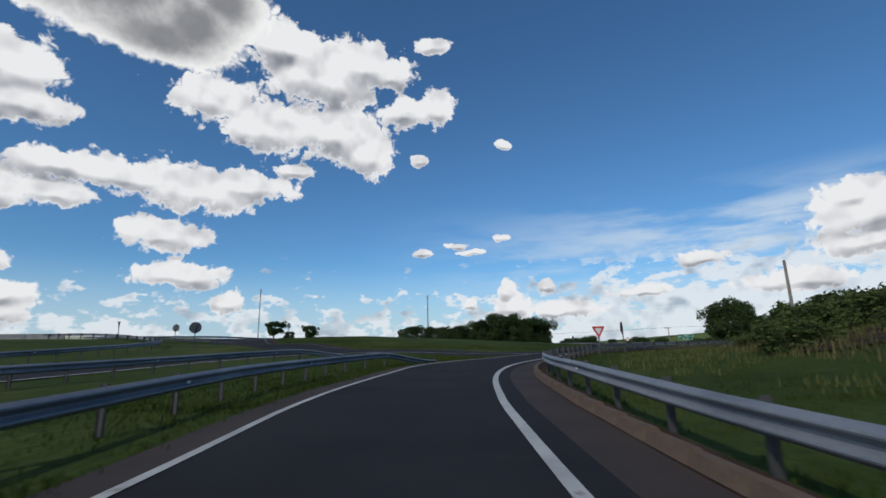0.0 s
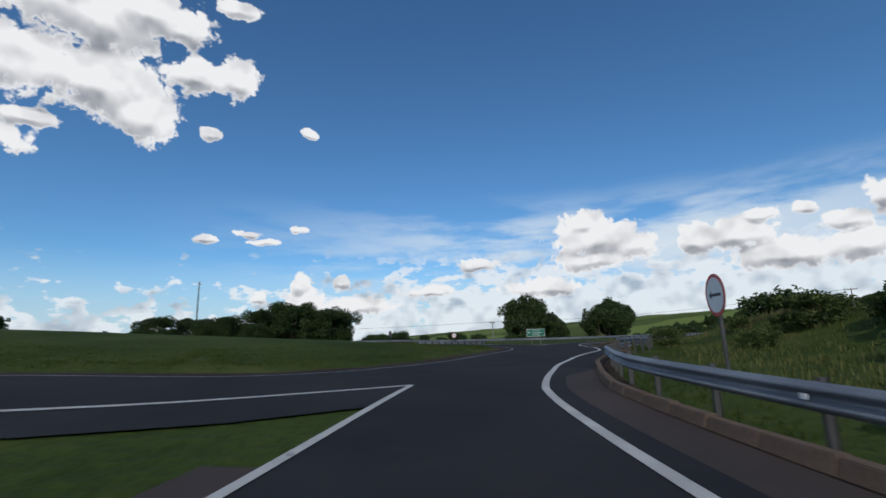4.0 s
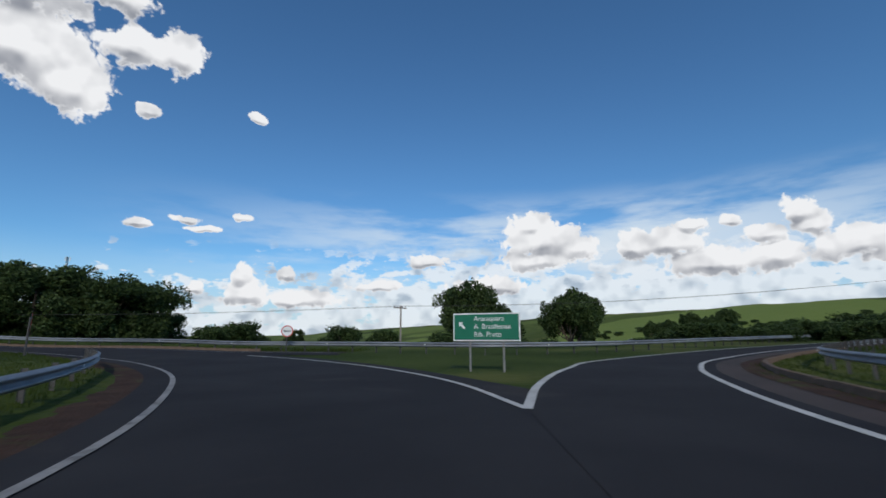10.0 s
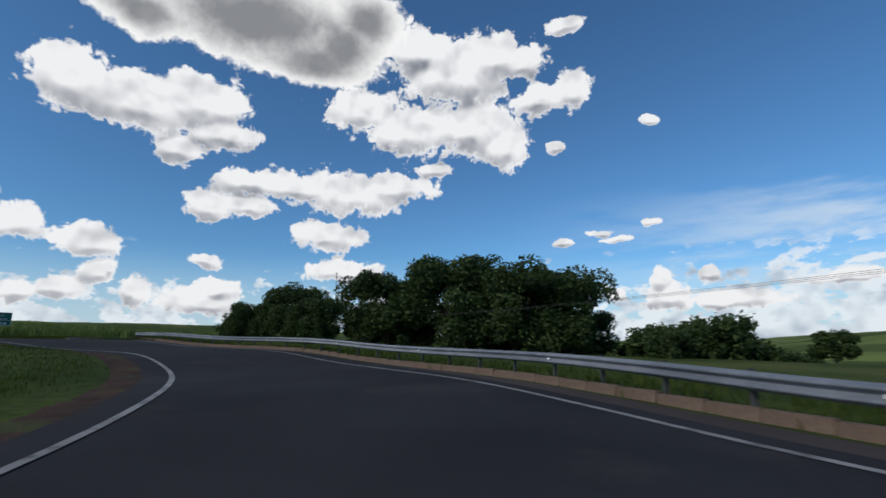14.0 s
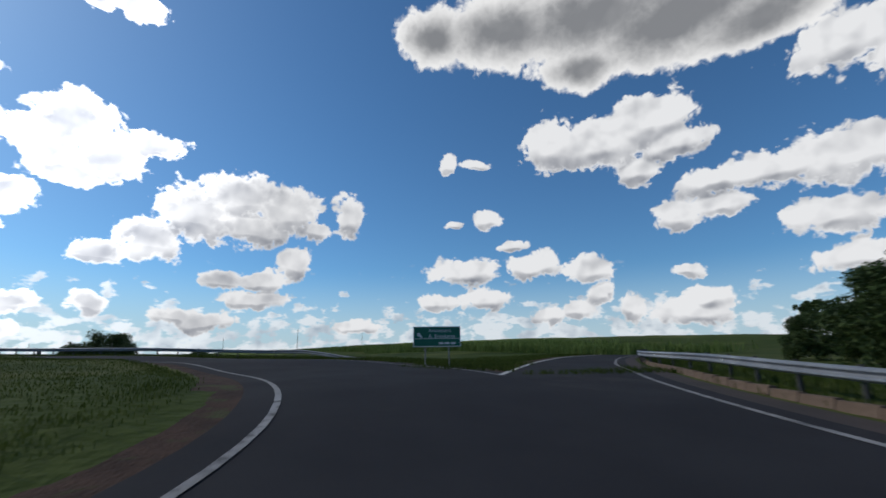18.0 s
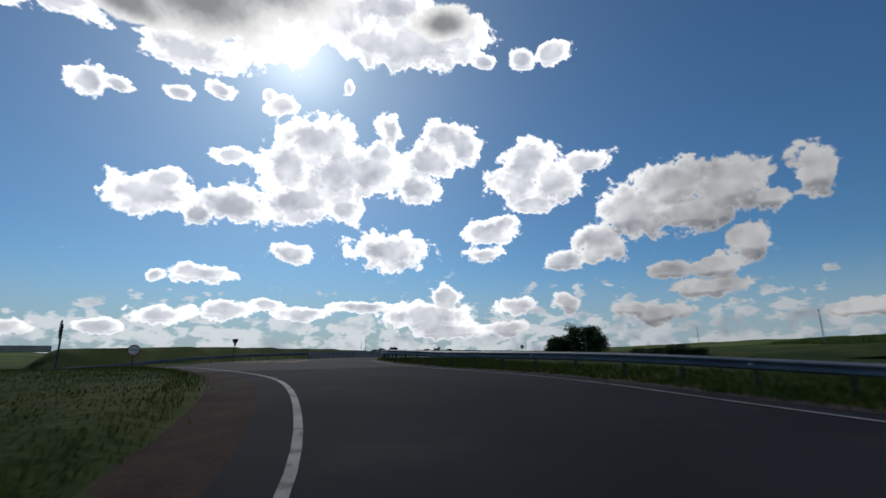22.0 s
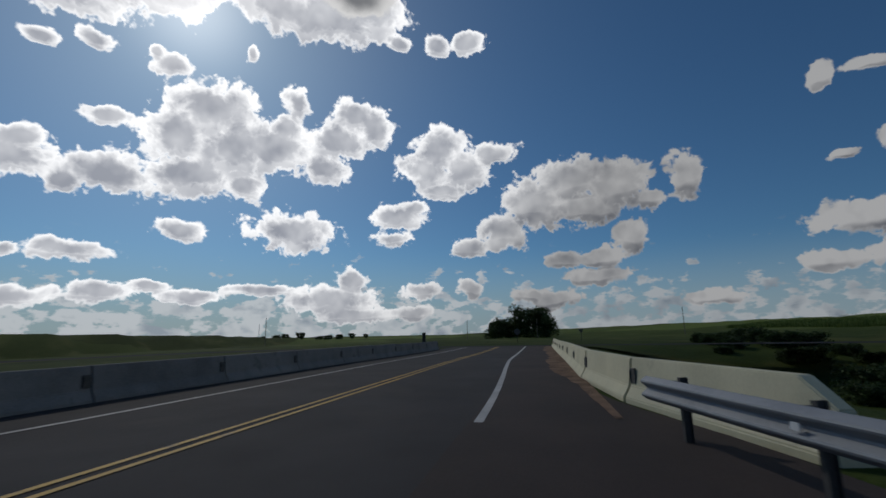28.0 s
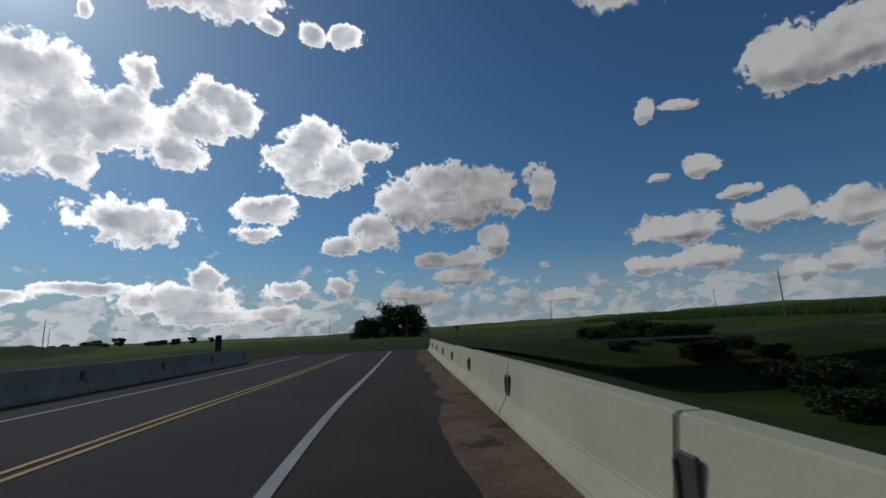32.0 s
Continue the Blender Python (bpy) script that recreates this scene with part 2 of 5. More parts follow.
# cumulus: grey bases overhead
puff("grey", 162.7, 38.3, 12.7, 4.8)
puff("grey", 169.1, 35.5, 5.3, 2.4)
puff("grey", 155.7, 40.8, 13.0, 3.6)
puff("grey", 128.8, 39.7, 5.2, 2.1)
puff("grey", 76.1, 38.5, 5.9, 3.4)
puff("grey", 65.6, 38.7, 12.3, 4.2)
puff("grey", 53.1, 38.4, 16.3, 5.4)
puff("grey", 41.3, 36.3, 13.7, 4.8)
puff("grey", 32.1, 34.8, 7.2, 4.4)
puff("grey", 55.6, 33.4, 6.2, 2.6)
puff("grey", 43.5, 35.5, 13.8, 5.0)
puff("grey", 35.3, 32.8, 7.8, 2.7)
puff("grey", 28.7, 37.9, 6.4, 3.5)


def wcells(scale, shift=(0, 0, 0)):
    """Rounded cells like the heads of cumulus: nought in their middles."""
    m = wn("ShaderNodeVectorMath", op="ADD", inputs={0: soft_way, 1: shift}).outputs[0]
    n = wt.nodes.new("ShaderNodeTexVoronoi")
    n.feature = "SMOOTH_F1"
    wt.links.new(m, n.inputs["Vector"])
    n.inputs["Scale"].default_value, n.inputs["Smoothness"].default_value = scale, 0.35
    n.inputs["Detail"].default_value, n.inputs["Roughness"].default_value = 1.5, 0.5
    return n.outputs["Distance"]


soft = wn("ShaderNodeVectorMath", op="SUBTRACT", inputs={0: wnoise(22, 3, 0.55).outputs["Color"], 1: (0.5, 0.5, 0.5)}).outputs[0]
soft_way = wn("ShaderNodeVectorMath", op="MULTIPLY_ADD", inputs={0: soft, 1: (0.05, 0.05, 0.05), 2: way}).outputs[0]
billow = wnoise(26, 6, 0.52).outputs["Fac"]
heads = wcells(24)
knobs = wcells(70, (3.1, 1.7, 0.4))
swell = wnoise(17, 2.5, 0.45).outputs["Fac"]
lift_way = wn("ShaderNodeVectorMath", op="ADD", inputs={0: way, 1: sun_dir * 0.008 + Vector((0, 0, 0.014))}).outputs[0]
swell_up = wn("ShaderNodeTexNoise", inputs={"Vector": lift_way, "Scale": 17, "Detail": 2.5, "Roughness": 0.45}).outputs["Fac"]
lump = wmath("ADD", wmath("MULTIPLY", heads, 0.38), wmath("MULTIPLY", billow, 1.05))
lump = wmath("SUBTRACT", wmath("ADD", lump, wmath("MULTIPLY", knobs, 0.30)), 1.01)
d_white = wmath("ADD", fields["white"], lump)
d_grey = wmath("ADD", fields["grey"], wmath("MULTIPLY", lump, 0.6))
d_deep = wmath("ADD", fields["white"], wmath("MULTIPLY", lump, 0.65))
d_grey_deep = wmath("ADD", fields["grey"], wmath("MULTIPLY", lump, 0.25))
relief = wmath("SUBTRACT", swell, swell_up)     # above nought on the lit sides of the heads
base = wrange(wmath("SUBTRACT", fields["white"], fields["white under"]), -0.15, 0.38)
# low rows of cumulus towards the horizon
low = wnoise(19, 6, 0.58, (1, 1, 2.2)).outputs["Fac"]
low = wmath("SUBTRACT", low, wmath("MULTIPLY", wmath("SUBTRACT", heads, 0.55), 0.20))
eastern = wrange(wmath("ABSOLUTE", wmath("SUBTRACT", az, -110.0)), 68.0, 25.0)
low_edge = wmath("SUBTRACT", wrange(el, 2.0, 9.5, 0.36, 0.60), wmath("MULTIPLY", eastern, 0.20))
low_cover = wmath("MULTIPLY", wrange(wmath("SUBTRACT", low, low_edge), 0.0, 0.09), wrange(el, 12.0, 7.5, 0.0, 0.85))
white_cover = wrange(d_white, 1.07, 0.86)
grey_cover = wrange(d_grey, 1.10, 0.86)
# thin high veil in the east
veil = wnoise(4, 5, 0.55, (1, 1, 5)).outputs["Fac"]
veil_cover = wmath("MULTIPLY", wrange(veil, 0.36, 0.60, 0.0, 0.95), wrange(wmath("ABSOLUTE", wmath("SUBTRACT", az, -98.0)), 60.0, 5.0))
veil_cover = wmath("MULTIPLY", veil_cover, wrange(wmath("ABSOLUTE", wmath("SUBTRACT", el, 10.5)), 8.0, 1.0))

sky = wt.nodes.new("ShaderNodeTexSky")
sky.sky_type, sky.sun_disc = "NISHITA", False
sky.sun_elevation, sky.sun_rotation = radians(SUN_EL), radians(-SUN_AZ)
sky.altitude, sky.air_density, sky.dust_density, sky.ozone_density = 500, 1.0, 0.5, 3.0
blue = wn("ShaderNodeVectorMath", op="MULTIPLY", inputs={0: sky.outputs[0], 1: (0.062, 0.100, 0.122)}).outputs[0]

to_sun = wn("ShaderNodeVectorMath", op="DOT_PRODUCT", inputs={0: way, 1: sun_dir}).outputs["Value"]
near_sun = wrange(to_sun, 0.35, 0.97)
depth = wrange(d_deep, 0.93, 0.38)
shade = wmath("MAXIMUM", wmath("MULTIPLY", base, 0.68), wmath("MULTIPLY", wmath("MULTIPLY", depth, near_sun), 0.85))
shade = wmath("SUBTRACT", wmath("MULTIPLY", shade, wrange(d_white, 1.05, 0.7)), wmath("MULTIPLY", relief, wrange(near_sun, 0.2, 0.9, 1.7, 1.0)))
white = wmix(shade, (0.91, 0.92, 0.94, 1), (0.25, 0.27, 0.32, 1))
low_shade = wmath("SUBTRACT", wrange(low, 0.50, 0.72, 0.05, 0.7), wmath("MULTIPLY", relief, 4.0))
low_white = wmix(low_shade, (0.84, 0.89, 0.94, 1), (0.42, 0.49, 0.58, 1))
grey_shade = wmath("SUBTRACT", wrange(d_grey_deep, 1.0, 0.2), wmath("MULTIPLY", relief, 0.25))
grey = wmix(grey_shade, (1.0, 1.0, 1.0, 1), (0.26, 0.27, 0.29, 1))
haze = wrange(el, 11.0, 0.0, 0.0, 0.8)
blue = wmix(haze, blue, (0.52, 0.66, 0.78, 1))
lit = wrange(near_sun, 0.42, 1.0, 1.0, 2.8)
white = wn("ShaderNodeVectorMath", op="SCALE", inputs={0: white, 3: lit}).outputs[0]
grey = wn("ShaderNodeVectorMath", op="SCALE", inputs={0: grey, 3: wrange(near_sun, 0.2, 1.0, 1.0, 1.7)}).outputs[0]
low_white = wn("ShaderNodeVectorMath", op="SCALE", inputs={0: low_white, 3: wrange(near_sun, 0.0, 1.0, 1.0, 1.5)}).outputs[0]
colour = wmix(veil_cover, blue, (0.66, 0.77, 0.88, 1))
colour = wmix(low_cover, colour, low_white)
colour = wmix(white_cover, colour, white)
colour = wmix(grey_cover, colour, grey)
halo = wmath("MULTIPLY", wmath("POWER", wmath("MAXIMUM", to_sun, 0.0), 260.0), 0.9)
halo = wmath("ADD", halo, wmath("MULTIPLY", wmath("POWER", wmath("MAXIMUM", to_sun, 0.0), 24.0), 0.22))
halo = wmath("ADD", halo, wmath("MULTIPLY", wmath("POWER", wmath("MAXIMUM", to_sun, 0.0), 7.0), 0.10))
halo = wmath("MULTIPLY", halo, wmath("SUBTRACT", 1.0, wmath("MULTIPLY", grey_cover, 0.85)))
glow = wn("ShaderNodeVectorMath", op="SCALE", inputs={0: (1.0, 0.97, 0.92), 3: halo}).outputs[0]
colour = wn("ShaderNodeVectorMath", op="ADD", inputs={0: colour, 1: glow}).outputs[0]
back = wn("ShaderNodeBackground", inputs={0: colour, 1: 1.0})
out_node = wn("ShaderNodeOutputWorld", inputs={0: back.outputs[0]})

# ---- materials ----
def material(name, colours, rough=0.8, scale=4.0, fine=40.0, bump=0.3, metal=0.0, spec=0.4, per_object=0.0, per_island=0.0, spots=None, mid=0.5, bump_dist=0.02, through_leaf=0.0, fields=None):
    """Two scales of noise between two colours, a fine bump, and optional stains."""
    m = bpy.data.materials.new(name)
    m.use_nodes = True
    t = m.node_tree
    b = t.nodes["Principled BSDF"]
    co = t.nodes.new("ShaderNodeTexCoord").outputs["Object"] if per_object == 0.0 else t.nodes.new("ShaderNodeNewGeometry").outputs["Position"]
    big = t.nodes.new("ShaderNodeTexNoise")
    big.inputs["Scale"].default_value, big.inputs["Detail"].default_value = scale, 6
    small = t.nodes.new("ShaderNodeTexNoise")
    small.inputs["Scale"].default_value, small.inputs["Detail"].default_value = fine, 4
    for n in (big, small):
        t.links.new(co, n.inputs["Vector"])
    add = t.nodes.new("ShaderNodeMath")
    add.operation = "MULTIPLY_ADD"
    t.links.new(small.outputs["Fac"], add.inputs[0])
    add.inputs[1].default_value = 0.5
    t.links.new(big.outputs["Fac"], add.inputs[2])
    fac = add.outputs[0]
    if per_object or per_island:
        r = t.nodes.new("ShaderNodeObjectInfo").outputs["Random"] if per_object else t.nodes.new("ShaderNodeNewGeometry").outputs["Random Per Island"]
        more = t.nodes.new("ShaderNodeMath")
        more.operation = "MULTIPLY_ADD"
        t.links.new(r, more.inputs[0])
        more.inputs[1].default_value = per_object or per_island
        t.links.new(fac, more.inputs[2])
        shift = t.nodes.new("ShaderNodeMath")
        shift.operation = "SUBTRACT"
        t.links.new(more.outputs[0], shift.inputs[0])
        shift.inputs[1].default_value = (per_object or per_island) / 2
        fac = shift.outputs[0]
    ramp = t.nodes.new("ShaderNodeValToRGB")
    ramp.color_ramp.elements[0].position, ramp.color_ramp.elements[1].position = mid, mid + 0.5
    ramp.color_ramp.elements[0].color, ramp.color_ramp.elements[1].color = (*colours[0], 1), (*colours[1], 1)
    t.links.new(fac, ramp.inputs[0])
    col = ramp.outputs[0]
    if spots:
        stain = t.nodes.new("ShaderNodeTexNoise")
        stain.inputs["Scale"].default_value, stain.inputs["Detail"].default_value, stain.inputs["Roughness"].default_value = spots[1], 8, 0.65
        t.links.new(co, stain.inputs["Vector"])
        lim = t.nodes.new("ShaderNodeMapRange")
        lim.interpolation_type = "SMOOTHSTEP"
        for i, v in ((1, spots[2]), (2, spots[2] + spots[3]), (3, 0.0), (4, spots[4])):
            lim.inputs[i].default_value = v
        t.links.new(stain.outputs["Fac"], lim.inputs[0])
        mix = t.nodes.new("ShaderNodeMix")
        mix.data_type = "RGBA"
        t.links.new(lim.outputs[0], mix.inputs[0])
        t.links.new(col, mix.inputs[6])
        mix.inputs[7].default_value = (*spots[0], 1)
        col = mix.outputs[2]
    if fields:
        patch = t.nodes.new("ShaderNodeTexVoronoi")
        patch.inputs["Scale"].default_value = fields[1]
        t.links.new(co, patch.inputs["Vector"])
        tone = t.nodes.new("ShaderNodeSeparateColor")
        t.links.new(patch.outputs["Color"], tone.inputs[0])
        far = t.nodes.new("ShaderNodeVectorMath")
        far.operation = "DISTANCE"
        t.links.new(co, far.inputs[0])
        far.inputs[1].default_value = (0, 80, 0)
        lim = t.nodes.new("ShaderNodeMapRange")
        for i, v in ((1, 130.0), (2, 260.0), (3, 0.0), (4, 0.9)):
            lim.inputs[i].default_value = v
        t.links.new(far.outputs["Value"], lim.inputs[0])
        both = t.nodes.new("ShaderNodeMath")
        both.operation = "MULTIPLY"
        t.links.new(tone.outputs[0], both.inputs[0])
        t.links.new(lim.outputs[0], both.inputs[1])
        mix = t.nodes.new("ShaderNodeMix")
        mix.data_type = "RGBA"
        t.links.new(both.outputs[0], mix.inputs[0])
        t.links.new(col, mix.inputs[6])
        mix.inputs[7].default_value = (*fields[0], 1)
        col = mix.outputs[2]
    t.links.new(col, b.inputs["Base Color"])
    if through_leaf:
        tr = t.nodes.new("ShaderNodeBsdfTranslucent")
        t.links.new(col, tr.inputs[0])
        ms = t.nodes.new("ShaderNodeMixShader")
        ms.inputs[0].default_value = through_leaf
        t.links.new(b.outputs[0], ms.inputs[1])
        t.links.new(tr.outputs[0], ms.inputs[2])
        t.links.new(ms.outputs[0], t.nodes["Material Output"].inputs[0])
    b.inputs["Roughness"].default_value, b.inputs["Metallic"].default_value = rough, metal
    b.inputs["Specular IOR Level"].default_value = spec
    if bump:
        bp = t.nodes.new("ShaderNodeBump")
        bp.inputs["Strength"].default_value, bp.inputs["Distance"].default_value = bump, bump_dist
        t.links.new(small.outputs["Fac"], bp.inputs["Height"])
        t.links.new(bp.outputs[0], b.inputs["Normal"])
    return m


GRASS = material("grass", ((0.024, 0.041, 0.009), (0.060, 0.082, 0.019)), 0.95, 0.12, 3.0, 0.8, spec=0.05, bump_dist=0.15,
                 spots=((0.105, 0.105, 0.034), 0.06, 0.50, 0.16, 0.6), fields=((0.17, 0.22, 0.056), 0.006))
ASPHALT = material("asphalt", ((0.019, 0.019, 0.022), (0.033, 0.033, 0.036)), 0.9, 0.35, 60, 0.5, spec=0.06, bump_dist=0.006,
                   spots=((0.050, 0.045, 0.044), 0.25, 0.56, 0.12, 0.5))
OLD_ASPHALT = material("worn grey asphalt", ((0.038, 0.036, 0.037), (0.062, 0.058, 0.057)), 0.88, 0.5, 60, 0.5, spec=0.12, bump_dist=0.006,
                       spots=((0.068, 0.060, 0.054), 0.35, 0.54, 0.14, 0.6))
SHOULDER = material("dusty shoulder asphalt", ((0.036, 0.029, 0.027), (0.062, 0.046, 0.040)), 0.9, 0.5, 30, 0.6, spec=0.2, bump_dist=0.01)
DIRT = material("red earth", ((0.028, 0.017, 0.013), (0.070, 0.040, 0.028)), 0.95, 1.2, 14, 0.9, spec=0.1, bump_dist=0.05,
                spots=((0.05, 0.065, 0.02), 0.8, 0.55, 0.1, 0.7))
SAND = material("drifted sandy red earth", ((0.12, 0.076, 0.052), (0.28, 0.185, 0.125)), 0.95, 1.4, 16, 0.8, spec=0.1, bump_dist=0.03,
                spots=((0.045, 0.034, 0.028), 1.6, 0.55, 0.12, 0.8))
PAINT = material("worn white road paint", ((0.34, 0.33, 0.31), (0.52, 0.51, 0.48)), 0.7, 1.5, 45, 0.3, spec=0.3, bump_dist=0.004,
                 spots=((0.11, 0.10, 0.10), 3.0, 0.60, 0.10, 0.8))
PAINT_WORN = material("thin worn white paint", ((0.15, 0.145, 0.14), (0.30, 0.29, 0.28)), 0.75, 1.2, 40, 0.3, spec=0.3, bump_dist=0.004,
                      spots=((0.06, 0.058, 0.056), 2.2, 0.50, 0.16, 0.9))
YELLOW = material("worn yellow road paint", ((0.45, 0.26, 0.045), (0.62, 0.38, 0.08)), 0.7, 1.5, 45, 0.3, spec=0.3, bump_dist=0.004,
                  spots=((0.13, 0.11, 0.09), 3.0, 0.57, 0.12, 0.8))
STEEL = material("galvanised steel", ((0.14, 0.155, 0.18), (0.245, 0.265, 0.29)), 0.6, 0.8, 18, 0.15, 0.3, bump_dist=0.004, per_object=0.35,
                 spots=((0.16, 0.13, 0.11), 1.6, 0.62, 0.12, 0.7))
POST = material("weathered steel post", ((0.045, 0.045, 0.048), (0.10, 0.098, 0.095)), 0.7, 3, 30, 0.2, 0.3, bump_dist=0.004)
PALE_POST = material("pale painted sign post", ((0.16, 0.16, 0.16), (0.28, 0.27, 0.26)), 0.65, 3, 30, 0.2, 0.3, bump_dist=0.004)
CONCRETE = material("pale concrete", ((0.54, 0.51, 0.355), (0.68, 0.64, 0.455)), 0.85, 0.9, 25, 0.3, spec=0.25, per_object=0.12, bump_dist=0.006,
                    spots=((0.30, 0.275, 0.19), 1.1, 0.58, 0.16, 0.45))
KERB = material("dusty concrete kerb", ((0.085, 0.058, 0.042), (0.175, 0.125, 0.092)), 0.9, 1.0, 18, 0.6, spec=0.2, bump_dist=0.015,
                spots=((0.10, 0.06, 0.04), 1.3, 0.52, 0.15, 0.8))
# darker copy of the barrier concrete: the left barrier's shade is put into its colour
SHADED_CONCRETE = material("shade-darkened concrete", ((0.17, 0.165, 0.155), (0.30, 0.29, 0.27)), 0.9, 0.9, 25, 0.4, spec=0.2, per_object=0.15, bump_dist=0.008,
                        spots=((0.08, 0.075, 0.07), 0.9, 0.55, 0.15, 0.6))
LEAF = material("dark leaves", ((0.018, 0.036, 0.010), (0.060, 0.095, 0.026)), 0.65, 0.4, 3, 0.0, spec=0.25, per_island=0.7, through_leaf=0.25)
LEAF_PALE = material("pale green leaves", ((0.045, 0.070, 0.018), (0.115, 0.145, 0.045)), 0.7, 0.4, 3, 0.0, spec=0.2, per_island=0.7, through_leaf=0.3)
BLADE = material("grass blades", ((0.030, 0.050, 0.010), (0.070, 0.094, 0.022)), 0.9, 0.3, 2, 0.0, spec=0.05, per_island=0.35, through_leaf=0.32)
CANE = material("sugar cane leaves", ((0.06, 0.10, 0.022), (0.15, 0.21, 0.06)), 0.75, 0.2, 2, 0.0, spec=0.15, per_island=0.6, through_leaf=0.35)
STRAW = material("dry tall grass", ((0.075, 0.092, 0.026), (0.16, 0.16, 0.055)), 0.85, 0.3, 2, 0.0, spec=0.15, per_island=0.7, through_leaf=0.35)
BRUSH = material("dry brown brush", ((0.055, 0.055, 0.024), (0.15, 0.13, 0.058)), 0.9, 0.3, 2, 0.0, spec=0.1, per_island=0.7, through_leaf=0.2)
BARK = material("bark", ((0.07, 0.055, 0.042), (0.15, 0.12, 0.09)), 0.9, 2, 20, 0.8, spec=0.15, bump_dist=0.03)
WOOD_POLE = material("grey weathered timber", ((0.16, 0.14, 0.12), (0.28, 0.25, 0.22)), 0.9, 2, 25, 0.5, spec=0.2)
SIGN_GREEN = material("green sign sheeting", ((0.004, 0.115, 0.066), (0.008, 0.15, 0.085)), 0.5, 1.5, 30, 0.05, spec=0.4)
SIGN_WHITE = material("white sign sheeting", ((0.62, 0.63, 0.63), (0.78, 0.79, 0.78)), 0.5, 2, 20, 0.05, spec=0.4)
SIGN_RED = material("red sign sheeting", ((0.42, 0.02, 0.018), (0.58, 0.045, 0.03)), 0.5, 2, 20, 0.05, spec=0.4)
SIGN_BLACK = material("black sign film", ((0.010, 0.011, 0.013), (0.022, 0.023, 0.025)), 0.5, 2, 20, 0.0)
SIGN_BACK = material("dull sign back", ((0.07, 0.075, 0.08), (0.13, 0.135, 0.14)), 0.6, 2, 20, 0.1, 0.3)
DARK_PLATE = material("dark plate", ((0.06, 0.06, 0.055), (0.12, 0.115, 0.105)), 0.6, 4, 20, 0.1, 0.3)
WALL = material("weathered render wall", ((0.26, 0.24, 0.22), (0.42, 0.40, 0.37)), 0.9, 0.3, 4, 0.2)
ROOF = material("grey sheet roof", ((0.24, 0.25, 0.27), (0.36, 0.37, 0.39)), 0.6, 0.3, 6, 0.1, 0.2)
WIRE = material("cable", ((0.02, 0.02, 0.02), (0.04, 0.04, 0.04)), 0.7, 4, 20, 0.0)


# ---- building helpers ----
def mesh_of(name, verts, faces, mat, smooth=False):
    me = bpy.data.meshes.new(name)
    me.from_pydata([tuple(v) for v in verts], [], faces)
    me.materials.append(mat)
    if smooth:
        me.shade_smooth()
    me.update()
    return me


def part(name, bm, mat, parent=None, label="", smooth=False):
    me = bpy.data.meshes.new(name)
    bm.to_mesh(me)
    bm.free()
    me.materials.append(mat)
    if smooth:
        me.shade_smooth()
    ob = new(name, me)
    ob.parent = parent
    return tagged(ob, label)


def piece(name, me, parent=None, label="", m=None):
    ob = new(name, me)
    ob.parent = parent
    if m is not None:
        ob.matrix_basis = m
    return tagged(ob, label)


def thing(name, label, category, group="", m=None, kind=""):
    ob = new(name)
    ob.empty_display_size = 0.2
    if m is not None:
        ob.matrix_basis = m
    return tagged(ob, label, category, group, kind)


def add_box(bm, centre, size, turn=None):
    v = bmesh.ops.create_cube(bm, size=1.0, matrix=Matrix.Translation(centre) @ (turn or Matrix()) @ Matrix.Diagonal((*size, 1)))["verts"]
    return v


def add_rod(bm, a, b, r0, r1=None, n=8):
    a, b = Vector(a), Vector(b)
    r1 = r0 if r1 is None else r1
    q = (b - a).to_track_quat("Z", "Y").to_matrix().to_4x4()
    bmesh.ops.create_cone(bm, cap_ends=True, segments=n, radius1=r0, radius2=r1, depth=(b - a).length,
                          matrix=Matrix.Translation((a + b) / 2) @ q)


def bevelled(bm, w=0.01, seg=1):
    bmesh.ops.bevel(bm, geom=bm.edges[:], offset=w, segments=seg, affect="EDGES", clamp_overlap=True)
    return bm


def spline(pts, step=1.0, closed=False):
    """A smooth line through the plan points, as an array with a point about every step metres."""
    p = np.array(pts, float)
    n = len(p)
    out = []
    for i in range(n if closed else n - 1):
        if closed:
            a, b, c, e = p[(i - 1) % n], p[i], p[(i + 1) % n], p[(i + 2) % n]
        else:
            b, c = p[i], p[i + 1]
            a = p[i - 1] if i else 2 * b - c
            e = p[i + 2] if i + 2 < n else 2 * c - b
        k = max(2, int(np.linalg.norm(c - b) / step))
        for s in np.arange(k) / k:
            out.append(0.5 * (2 * b + (c - a) * s + (2 * a - 5 * b + 4 * c - e) * s * s + (3 * b - a - 3 * c + e) * s ** 3))
    if not closed:
        out.append(p[-1])
    return np.array(out)


def normals(line, closed=False):
    """Unit vectors to the right of the line's way."""
    if closed:
        tan = np.roll(line, -1, 0) - np.roll(line, 1, 0)
    else:
        tan = np.gradient(line, axis=0)
    tan /= np.linalg.norm(tan, axis=1)[:, None] + 1e-9
    return np.stack([tan[:, 1], -tan[:, 0]], 1)


def offset(line, dist, closed=False):
    return line + normals(line, closed) * dist


def resample(line, n):
    s = np.concatenate([[0], np.cumsum(np.linalg.norm(np.diff(line, axis=0), axis=1))])
    q = np.linspace(0, s[-1], n)
    return np.stack([np.interp(q, s, line[:, 0]), np.interp(q, s, line[:, 1])], 1)


